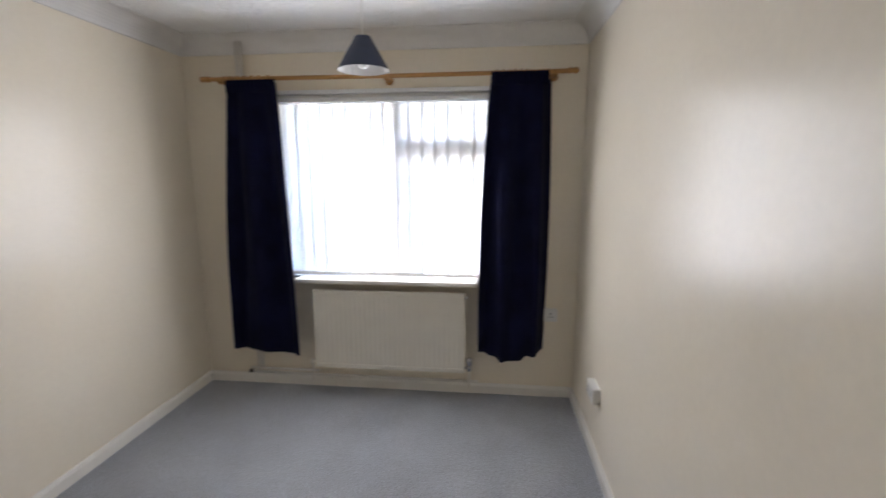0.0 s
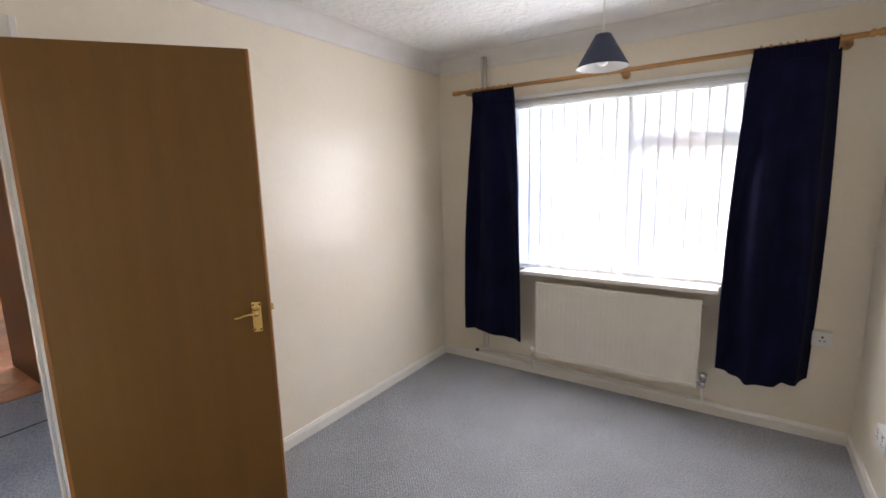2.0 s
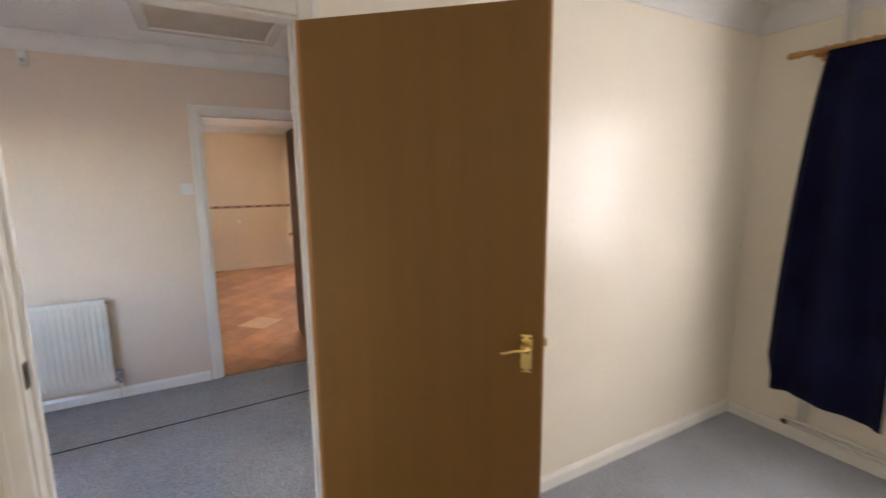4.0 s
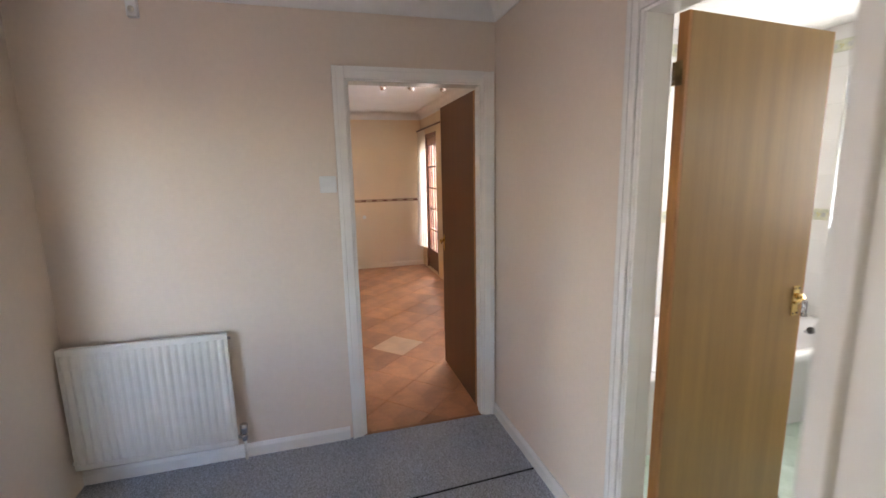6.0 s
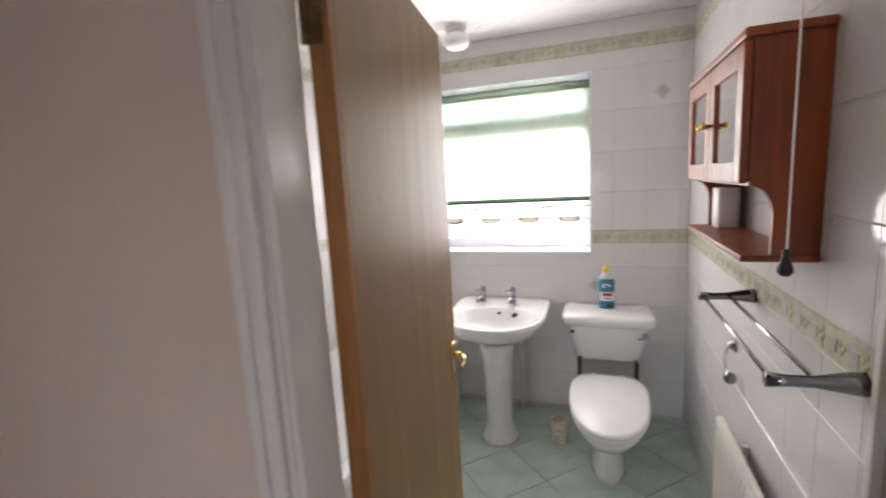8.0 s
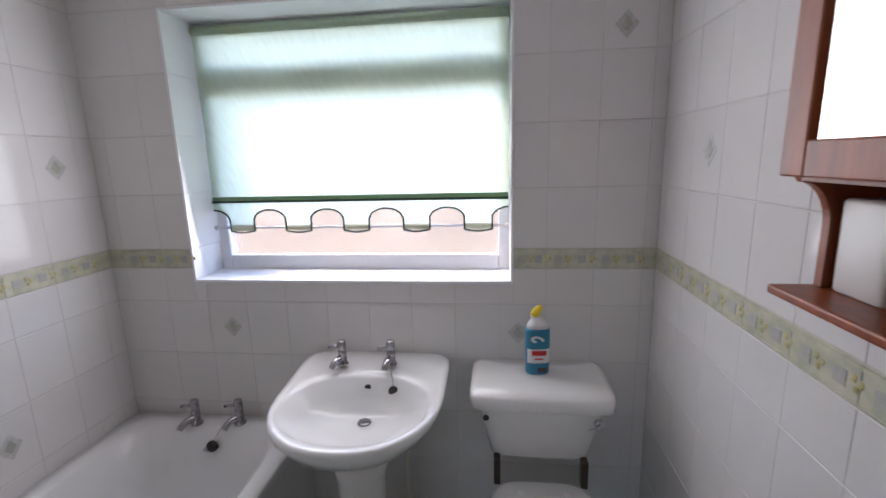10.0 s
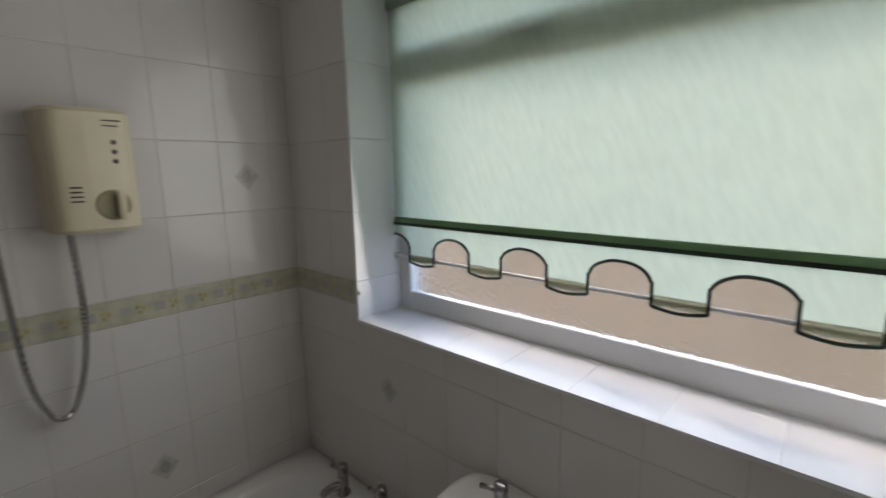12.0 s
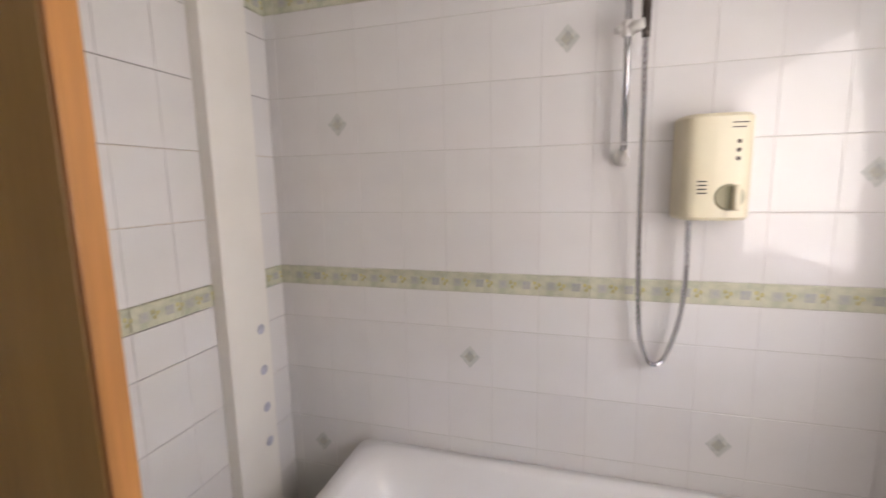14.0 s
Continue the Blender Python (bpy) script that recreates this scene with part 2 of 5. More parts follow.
M_VINYLJOINT = material("brown_floor_joint", (0.30, 0.13, 0.06), 0.6)
M_DADO = material("dado_border_paper", (0.55, 0.40, 0.26), 0.7, noise_scale=50, second=(0.26, 0.15, 0.09))
M_BLUE = material("blue_bottle_plastic", (0.02, 0.22, 0.36), 0.3, spread=0.1)
M_WHITEB = material("white_bottle_plastic", (0.8, 0.8, 0.8), 0.3)
M_YELLOW = material("yellow_cap_plastic", (0.85, 0.66, 0.03), 0.35)
M_RED = material("red_label_print", (0.6, 0.02, 0.02), 0.4)
M_POT = material("speckled_cream_pot", (0.66, 0.60, 0.48), 0.4, noise_scale=60, spread=0.2)
M_PATIO = material("pinkish_paving", (0.42, 0.33, 0.26), 0.9, noise_scale=2, spread=0.12, fine=0.15, fine_scale=25)
M_BRICK = material("buff_render", (0.50, 0.38, 0.25), 0.9, noise_scale=4, spread=0.2, fine=0.2, fine_scale=14)
M_MARK = material("bluish_mark", (0.46, 0.47, 0.55), 0.6, noise_scale=40, spread=0.15)
M_HATCH = material("beige_hatch_board", (0.52, 0.46, 0.38), 0.6, spread=0.03)


# ---- mesh helpers ----
def mesh_object(name, bm, mats, parent=None, label="", smooth=False, at=None):
    me = bpy.data.meshes.new(name)
    bmesh.ops.recalc_face_normals(bm, faces=bm.faces)
    bm.to_mesh(me)
    bm.free()
    for m in (mats if isinstance(mats, (list, tuple)) else [mats]):
        me.materials.append(m)
    if smooth:
        for p in me.polygons:
            p.use_smooth = True
    ob = new(name, me)
    if parent:
        ob.parent = parent
    if at is not None:
        ob.matrix_basis = at
    if label:
        ob["label"] = label
    return ob


def part(name, bm, mat, parent, label="", smooth=False, at=None):
    return mesh_object(name, bm, mat, parent, label, smooth, at)


def thing(name, label, category, at=None, group="", kind=""):
    ob = new(name)
    if at is not None:
        ob.matrix_basis = at
    return tagged(ob, label, category, group, kind)


def structure(name, bm, mat, label="", category="", smooth=False):
    return tagged(mesh_object(name, bm, mat, smooth=smooth), label, category, kind="structure")


def box(bm, x0, y0, z0, x1, y1, z1, bevel=0.0, mat=0, segments=2):
    x0, x1 = min(x0, x1), max(x0, x1)
    y0, y1 = min(y0, y1), max(y0, y1)
    z0, z1 = min(z0, z1), max(z0, z1)
    v = [bm.verts.new(c) for c in ((x0, y0, z0), (x1, y0, z0), (x1, y1, z0), (x0, y1, z0), (x0, y0, z1), (x1, y0, z1), (x1, y1, z1), (x0, y1, z1))]
    fs = [bm.faces.new([v[i] for i in f]) for f in ((3, 2, 1, 0), (4, 5, 6, 7), (0, 1, 5, 4), (1, 2, 6, 5), (2, 3, 7, 6), (3, 0, 4, 7))]
    for f in fs:
        f.material_index = mat
    if bevel > 0:
        es = {e for f in fs for e in f.edges}
        r = bmesh.ops.bevel(bm, geom=list(es), offset=bevel, segments=segments, affect='EDGES', profile=0.5)
        for f in r["faces"]:
            f.material_index = mat
    return bm


def boxes(*items, bevel=0.0):
    bm = bmesh.new()
    for i in items:
        box(bm, *i, bevel=bevel)
    return bm


def lathe(bm, profile, center=(0, 0, 0), axis='z', steps=24, sx=1.0, sy=1.0, cap=True):
    """Revolves (radius, height) pairs round an upright axis; sx and sy squash it."""
    rings = []
    for r, h in profile:
        ring = []
        for i in range(steps):
            a = 2 * math.pi * i / steps
            p = Vector((r * math.cos(a) * sx, r * math.sin(a) * sy, h))
            if axis == 'y':
                p = Vector((p.x, p.z, p.y))
            elif axis == 'x':
                p = Vector((p.z, p.x, p.y))
            ring.append(bm.verts.new(p + Vector(center)))
        rings.append(ring)
    for a, b in zip(rings, rings[1:]):
        for i in range(steps):
            j = (i + 1) % steps
            bm.faces.new((a[i], a[j], b[j], b[i]))
    if cap:
        bm.faces.new(rings[0][::-1])
        bm.faces.new(rings[-1])
    return bm


def tube(bm, points, r, steps=10):
    """A round tube along a line of points."""
    pts = [Vector(p) for p in points]
    rings = []
    up = Vector((0.13, 0.21, 0.97))
    for i, p in enumerate(pts):
        d = (pts[min(i + 1, len(pts) - 1)] - pts[max(i - 1, 0)]).normalized()
        if abs(d.dot(up)) > 0.95:
            up = Vector((0.9, 0.3, 0.1))
        a = d.cross(up).normalized()
        b = d.cross(a).normalized()
        rr = r[i] if isinstance(r, (list, tuple)) else r
        rings.append([bm.verts.new(p + (a * math.cos(2 * math.pi * k / steps) + b * math.sin(2 * math.pi * k / steps)) * rr) for k in range(steps)])
    for a, b in zip(rings, rings[1:]):
        for i in range(steps):
            j = (i + 1) % steps
            bm.faces.new((a[i], a[j], b[j], b[i]))
    bm.faces.new(rings[0][::-1])
    bm.faces.new(rings[-1])
    return bm


def smooth_line(points, n=8):
    """Catmull-Rom points through a few given ones."""
    P = [Vector(p) for p in points]
    P = [P[0] * 2 - P[1]] + P + [P[-1] * 2 - P[-2]]
    out = []
    for i in range(1, len(P) - 2):
        for k in range(n):
            t = k / n
            a, b, c, d = P[i - 1], P[i], P[i + 1], P[i + 2]
            out.append(0.5 * ((2 * b) + (c - a) * t + (2 * a - 5 * b + 4 * c - d) * t * t + (3 * b - a - 3 * c + d) * t ** 3))
    out.append(P[-2])
    return out


def wall_x(name, x0, x1, y0, y1, z1, mat, holes=(), label=""):
    """A wall along y between x0 and x1 with openings (y0, y1, z0, z1), in order."""
    bm = bmesh.new()
    at = y0
    for a, b, c, d in holes:
        box(bm, x0, at, -0.06, x1, a, z1)
        if c > 0:
            box(bm, x0, a, -0.06, x1, b, c)
        box(bm, x0, a, d, x1, b, z1)
        at = b
    box(bm, x0, at, -0.06, x1, y1, z1)
    return structure(name, bm, mat, label, "wall")


def wall_y(name, y0, y1, x0, x1, z1, mat, holes=(), label=""):
    bm = bmesh.new()
    at = x0
    for a, b, c, d in holes:
        box(bm, at, y0, -0.06, a, y1, z1)
        if c > 0:
            box(bm, a, y0, -0.06, b, y1, c)
        box(bm, a, y0, d, b, y1, z1)
        at = b
    box(bm, at, y0, -0.06, x1, y1, z1)
    return structure(name, bm, mat, label, "wall")


def coving(name, x0, y0, x1, y1, z, size, mat, label):
    """A hollow-curved cornice round a room, mitred at its corners."""
    bm = bmesh.new()
    prof = [(0.0, -size), (size * 0.06, -size)]
    for k in range(9):
        a = math.pi / 2 * k / 8
        prof.append((size * (1.0 - 0.92 * math.cos(a)) , -size * (1.0 - 0.94 * math.sin(a)) + 0.0))
    prof += [(size * 1.08, -0.004), (size * 1.08, 0)]
    loops = []
    for d, h in prof:
        loops.append([bm.verts.new(c) for c in ((x0 + d, y0 + d, z + h), (x1 - d, y0 + d, z + h), (x1 - d, y1 - d, z + h), (x0 + d, y1 - d, z + h))])
    for a, b in zip(loops, loops[1:]):
        for i in range(4):
            j = (i + 1) % 4
            bm.faces.new((a[i], a[j], b[j], b[i]))
    return structure(name, bm, mat, label, "coving")


def skirting(name, runs, mat, h=0.072, label="white gloss-painted skirting board along the walls"):
    """Skirting boards with a chamfered top: runs of (x0, y0, x1, y1, nx, ny), the normal pointing into the room."""
    bm = bmesh.new()
    t = 0.016
    for x0, y0, x1, y1, nx, ny in runs:
        ring = [(0.0, 0.0), (t, 0.0), (t, h - 0.018), (t * 0.45, h), (0.0, h)]
        ends = []
        for x, y in ((x0, y0), (x1, y1)):
            ends.append([bm.verts.new((x + nx * d, y + ny * d, z)) for d, z in ring])
        n = len(ring)
        for i in range(n):
            j = (i + 1) % n
            bm.faces.new((ends[0][i], ends[0][j], ends[1][j], ends[1][i]))
        bm.faces.new(ends[0][::-1])
        bm.faces.new(ends[1])
    return structure(name, bm, mat, label, "skirting board")


def sheet(name, x0, y0, x1, y1, z0, z1, mat, label, category):
    return structure(name, boxes((x0, y0, z0, x1, y1, z1)), mat, label, category)


# ---- large structure ----
ZC = 2.40
BX, BY0 = 2.645, -3.46
WT = 2.52
# bedroom
wall_y("wall_north", 0.0, 0.30, -0.03, BX + 0.1, WT, M_CREAM, [(0.625, 2.105, 0.80, 2.06)], "cream painted wall with the bedroom window")
wall_x("wall_east", BX, BX + 0.1, BY0 - 0.1, 0.0, WT, M_CREAM, (), "plain cream painted bedroom wall")
wall_y("wall_south", BY0 - 0.1, BY0, 0.0, BX, WT, M_CREAM, (), "plain cream painted bedroom wall")
wall_x("wall_west", -0.062, 0.0, BY0 - 0.1, 0.0, WT, M_CREAM, [(-3.372, -2.580, 0, 2.018)], "cream painted wall with the bedroom doorway")
sheet("floor_1", 0.0, BY0, BX, 0.0, -0.05, 0.0, M_CARPET, "blue-grey looped carpet floor of the bedroom", "carpet")
sheet("ceiling_1", -0.06, BY0 - 0.1, BX + 0.1, 0.3, ZC, ZC + 0.06, M_CEIL, "white textured plaster ceiling", "ceiling")
coving("coving_1", 0.0, BY0, BX, 0.0, ZC, 0.105, M_COVE, "white plaster coving round the bedroom ceiling")
skirting("baseboard_1", [(0.016, 0, BX - 0.016, 0, 0, -1), (BX, BY0, BX, 0, -1, 0), (0, -2.518, 0, 0, 1, 0), (0, BY0, BX, BY0, 0, 1)], M_GLOSS)

# hall
KX = -2.192
HY = -2.050
wall_x("wall_hall_west", KX - 0.10, KX, -4.36, HY, WT, M_HALL, [(-2.888, -2.112, 0, 1.995)], "beige painted hall wall with the kitchen doorway")
wall_y("wall_hall_north", HY, -1.945, -2.525, -0.062, WT, M_HALL, [(-1.033, -0.237, 0, 1.995)], "pinkish beige hall wall with the bathroom doorway")
wall_y("wall_hall_stub", -4.36, -4.26, KX, -1.25, WT, M_HALL, (), "beige painted hall wall end")
wall_x("wall_hall_entry", -1.35, -1.25, -6.3, -4.36, WT, M_HALL, (), "beige painted entry wall")
# unseen opening, added to let sky light onto the hall's west wall
wall_x("wall_hall_east", -0.062, 0.0, -6.3, BY0 - 0.1, WT, M_HALL, [(-4.68, -4.34, 0.85, 1.95)], "beige painted hall wall with an added opening for daylight")
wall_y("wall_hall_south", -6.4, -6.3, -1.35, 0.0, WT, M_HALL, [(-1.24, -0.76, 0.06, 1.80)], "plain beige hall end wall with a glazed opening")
sheet("floor_2", KX, -6.3, 0.0, HY + 0.05, -0.05, -0.002, M_CARPET, "blue-grey looped carpet floor of the hall", "carpet")
sheet("ceiling_2", KX - 0.1, -6.4, -0.06, -1.94, ZC, ZC + 0.06, M_CEIL, "white textured hall ceiling", "ceiling")
coving("coving_2", KX, -4.26, -0.062, HY, ZC, 0.10, M_COVE, "white plaster coving round the hall ceiling")
skirting("baseboard_2", [(KX, -4.26, KX, -2.950, 1, 0), (KX, HY, -1.097, HY, 0, -1), (-0.173, HY, -0.062, HY, 0, -1), (-0.062, -2.518, -0.062, HY, -1, 0)], M_GLOSS)
seam = boxes((-0.0045, -1.04, -0.001, 0.0045, 1.04, 0.002))
bmesh.ops.transform(seam, matrix=pose(-1.590, -3.10, 0, 0, 0, 2.5), verts=seam.verts)
structure("carpet_seam", seam, M_SEAM, "dark open seam in the hall carpet", "carpet seam")

# bathroom shell
LX, RX, WY, DY = -2.381, -0.112, 0.335, -1.940
WX0, WX1 = -1.995, -0.651
wall_y("wall_bath_north", WY - 0.0085, 0.64, LX - 0.14, -0.03, WT, M_GROUT, [(WX0, WX1, 1.058, 2.134)], "tiled bathroom wall with the window")
wall_x("wall_bath_west", LX - 0.14, LX + 0.0085, -1.43, WY, WT, M_GROUT, (), "tiled bathroom wall with the shower")
wall_x("wall_bath_corner", LX - 0.14, LX + 0.0085, -1.945, -1.43, WT, M_GROUT, (), "tiled bathroom wall behind the bath")
wall_x("wall_bath_east", RX - 0.0105, -0.062, -1.945, WY, WT, M_GROUT, (), "tiled bathroom wall with the cabinet")
sheet("floor_3", LX, HY + 0.05, RX, WY, -0.05, -0.008, M_FLOORJOINT, "pale green tiled bathroom floor", "tiled floor")
sheet("ceiling_3", LX - 0.14, -1.945, RX + 0.1, 0.64, ZC, ZC + 0.06, M_CEIL, "plain white bathroom ceiling", "ceiling")

# kitchen
KF, KR, KL = -6.80, -1.43, -4.6
wall_x("wall_kitchen_west", KF - 0.1, KF, KL - 0.1, KR + 0.25, WT, M_KITCHEN, (), "peach painted kitchen wall with a narrow paper border")
wall_y("wall_kitchen_north", KR, KR + 0.25, KF, -2.525, WT, M_KITCHEN, [(-6.56, -5.86, 0.02, 2.06), (-4.55, -3.25, 1.00, 2.05)], "peach painted kitchen wall with the glazed door")
wall_y("wall_kitchen_south", KL - 0.1, KL, KF, KX - 0.1, WT, M_KITCHEN, (), "peach painted kitchen wall")
wall_x("wall_kitchen_east", KX - 0.10, KX, KL, -4.36, WT, M_KITCHEN, (), "peach painted kitchen wall end")
structure("wall_kitchen_lining", boxes((KX - 0.106, -4.5, 0, KX - 0.1, -2.96, ZC), (KX - 0.106, -2.96, 2.06, KX - 0.1, -2.04, ZC)), M_KITCHEN, "peach painted plaster on the kitchen side", "wall")
structure("floor_4", boxes((KF, KL, -0.05, -2.525, KR + 0.25, -0.006), (-2.525, KL, -0.05, KX, HY, -0.006)), M_VINYLJOINT, "terracotta tiled kitchen floor", "tiled floor")
structure("ceiling_4", boxes((KF - 0.1, KL - 0.1, ZC, -2.525, KR + 0.25, ZC + 0.06), (-2.525, KL - 0.1, ZC, KX - 0.1, HY, ZC + 0.06)), M_CEIL, "white kitchen ceiling", "ceiling")
coving("coving_4", KF, KL, -2.525, KR, ZC, 0.10, M_COVE, "white plaster coving round the kitchen ceiling")
skirting("baseboard_4", [(KF, KL, KF, KR, 1, 0), (-2.53, KR, -4.7, KR, 0, -1)], M_KITCHEN, label="peach painted skirting board in the kitchen")
dado = structure("dado_border", boxes((KF, KL, 1.050, KF + 0.003, KR, 1.095)), M_DADO, "narrow patterned paper border on the kitchen wall", "wallpaper border")
for k in range(19):
    part("leaf_motif", boxes((KF + 0.003, KL + 0.05 + 0.165 * k, 1.060, KF + 0.0045, KL + 0.12 + 0.165 * k, 1.084)), M_TEAK, dado)

# outside
structure("ground", boxes((-80, -80, -0.4, 80, 80, -0.25)), M_PATIO, "pinkish paved ground around the house", "ground")
structure("boundary_wall", boxes((-14, 2.9, -0.25, 14, 3.1, 1.45), (-14, 2.87, 1.45, 14, 3.13, 1.52)), M_BRICK, "buff garden boundary wall outside the windows", "garden wall")


# ---- doors ----
def door_frame(name, axis, c0, c1, a, b, top, room_side, label, stop=None, w=0.062):
    """Linings and architraves round a doorway. axis 'x': the wall runs along y between x = c0 and c1."""
    t, p = 0.022, 0.016

    def bx(bm, u0, u1, v0, v1, z0, z1, bev=0.004):
        if axis == 'x':
            box(bm, u0, v0, z0, u1, v1, z1, bevel=bev)
        else:
            box(bm, v0, u0, z0, v1, u1, z1, bevel=bev)
    f = thing(name, label, "door frame", kind="structure")
    for lo, hi in ((a - t, a), (b, b + t)):
        bm = bmesh.new()
        bx(bm, c0 - 0.002, c1 + 0.002, lo, hi, 0, top + t, 0.002)
        part("lining", bm, M_GLOSS, f)
    bm = bmesh.new()
    bx(bm, c0 - 0.002, c1 + 0.002, a, b, top, top + t, 0.002)
    part("head", bm, M_GLOSS, f)
    for s0, s1, q0, q1 in ((c0 - p, c0 - 0.0025, c0 - p - 0.006, c0 - p), (c1 + 0.0025, c1 + p, c1 + p, c1 + p + 0.006)):
        for lo, hi in ((a - 0.008 - w, a - 0.008), (b + 0.008, b + 0.008 + w)):
            bm = bmesh.new()
            bx(bm, s0, s1, lo, hi, 0, top + 0.008 + w)
            outer = (lo, lo + 0.022) if lo < a else (hi - 0.022, hi)
            bx(bm, q0, q1, outer[0], outer[1], 0, top + 0.008 + w, 0.003)
            part("architrave", bm, M_GLOSS, f)
        bm = bmesh.new()
        bx(bm, s0, s1, a - 0.008, b + 0.008, top + 0.008, top + 0.008 + w)
        bx(bm, q0, q1, a - 0.008, b + 0.008, top + 0.008 + w - 0.022, top + 0.008 + w, 0.003)
        part("architrave_head", bm, M_GLOSS, f)
    if stop:
        for lo, hi in ((a, a + 0.012), (b - 0.012, b)):
            bm = bmesh.new()
            bx(bm, stop[0], stop[1], lo, hi, 0, top, 0.002)
            part("door_stop", bm, M_GLOSS, f)
    return f


def door(name, hinge, angle, width, label, swing=1, height=1.975, th=0.036, wood=None):
    """A flush veneered leaf, lipped in pine, hinged at the local origin and running along local +x, 4 cm thick towards local +y."""
    d = thing(name, label, "door", pose(hinge[0], hinge[1], 0, 0, 0, angle), kind="structure")
    y0, y1 = (0, th) if swing > 0 else (-th, 0)
    leaf = part("leaf", boxes((0.014, y0, 0.008, width - 0.008, y1, height), bevel=0.0015), wood or M_DARKVENEER, d)
    part("lipping", boxes((0.0, y0 + 0.0005, 0.008, 0.014, y1 - 0.0005, height), bevel=0.001), M_PINE, d, "orange pine edge strip")
    part("lipping", boxes((width - 0.008, y0 + 0.001, 0.008, width, y1 - 0.001, height), bevel=0.001), M_PINE, d, "orange pine edge strip")
    for side in (-1, 1):
        yf = y1 if side > 0 else y0
        hx, hz = width - 0.052, 0.975
        bm = bmesh.new()
        box(bm, hx - 0.018, yf, hz - 0.062, hx + 0.018, yf + side * 0.006, hz + 0.062, bevel=0.003)
        plate = part("handle_plate", bm, M_BRASS, leaf, "brass handle plate")
        bm = bmesh.new()
        tube(bm, [(hx, yf, hz + 0.02), (hx, yf + side * 0.03, hz + 0.02)], 0.012)
        tube(bm, smooth_line([(hx, yf + side * 0.034, hz + 0.02), (hx - 0.034, yf + side * 0.046, hz + 0.022), (hx - 0.058, yf + side * 0.045, hz + 0.014), (hx - 0.076, yf + side * 0.044, hz + 0.012)], 4), 0.0058)
        part("lever", bm, M_BRASS, plate, "curved brass lever", smooth=True)
        bm = bmesh.new()
        for sz in (-0.051, 0.051):
            lathe(bm, [(0.004, 0), (0.004, side * 0.008)], (hx - 0.012, yf, hz + sz), 'y', 8)
            lathe(bm, [(0.004, 0), (0.004, side * 0.008)], (hx + 0.012, yf, hz + sz), 'y', 8)
        part("screw", bm, M_DARKMETAL, plate)
    part("latch", boxes((width, 0.35 * th if swing > 0 else -0.65 * th, 0.995, width + 0.009, 0.65 * th if swing > 0 else -0.35 * th, 1.02), bevel=0.002), M_BRASS, d, "brass latch bolt")
    for hz in (0.22, 1.80):
        bm = bmesh.new()
        box(bm, -0.003, y0 + 0.012 if swing > 0 else y0 + 0.001, hz - 0.037, 0.0, y1 - 0.001 if swing > 0 else y1 - 0.012, hz + 0.037)
        yk = y1 + 0.004 if swing > 0 else y0 - 0.004
        for k in range(5):
            lathe(bm, [(0.0055, hz - 0.036 + k * 0.0145), (0.0055, hz - 0.036 + k * 0.0145 + 0.0135)], (-0.003, yk, 0), 'z', 10)
        part("hinge", bm, M_HINGE, d, "dull brass butt hinge")
    return d


door_frame("door_frame_1", 'x', -0.062, 0.0, -3.350, -2.602, 1.996, 1, "white gloss-painted frame of the bedroom doorway", stop=(-0.062, -0.040))
door_frame("door_frame_2", 'x', KX - 0.106, KX, -2.866, -2.134, 1.973, 1, "white gloss-painted frame of the kitchen doorway", stop=(KX - 0.055, KX - 0.003))
door_frame("door_frame_3", 'y', HY, -1.945, -1.011, -0.259, 1.973, 1, "white gloss-painted frame of the bathroom doorway", stop=(HY, HY + 0.05), w=0.046)
strike = tagged(mesh_object("strike_plate", boxes((-0.036, -3.350, 0.965, -0.006, -3.347, 1.035), (-0.030, -3.347, 0.985, -0.014, -3.3455, 1.015)), M_DARKMETAL), "small dark strike plate on the door frame", "strike plate")

bed_ang = math.degrees(math.atan2(-2.012 + 2.600, 0.519 - 0.016))
door("door_1", (0.010, -2.604), bed_ang, 0.768, "brown wood-veneered bedroom door standing wide open", swing=1, height=1.99)
bath_ang = math.degrees(math.atan2(-1.188 + 1.914, -1.056 + 0.976))
door("door_2", (-0.976, -1.914), bath_ang, 0.732, "brown wood-veneered bathroom door standing open", swing=1, height=1.98, th=0.038, wood=M_VENEER)
door("door_3", (KX - 0.108, -2.140), 180, 0.735, "brown wood-veneered kitchen door standing open", swing=-1, height=1.965, wood=M_REDVENEER)


# ---- bedroom things ----
def grid_surface(bm, nu, nv, f, mat=0):
    v = [[bm.verts.new(f(i / nu, j / nv)) for i in range(nu + 1)] for j in range(nv + 1)]
    for j in range(nv):
        for i in range(nu):
            bm.faces.new((v[j][i], v[j][i + 1], v[j + 1][i + 1], v[j + 1][i])).material_index = mat
    return bm


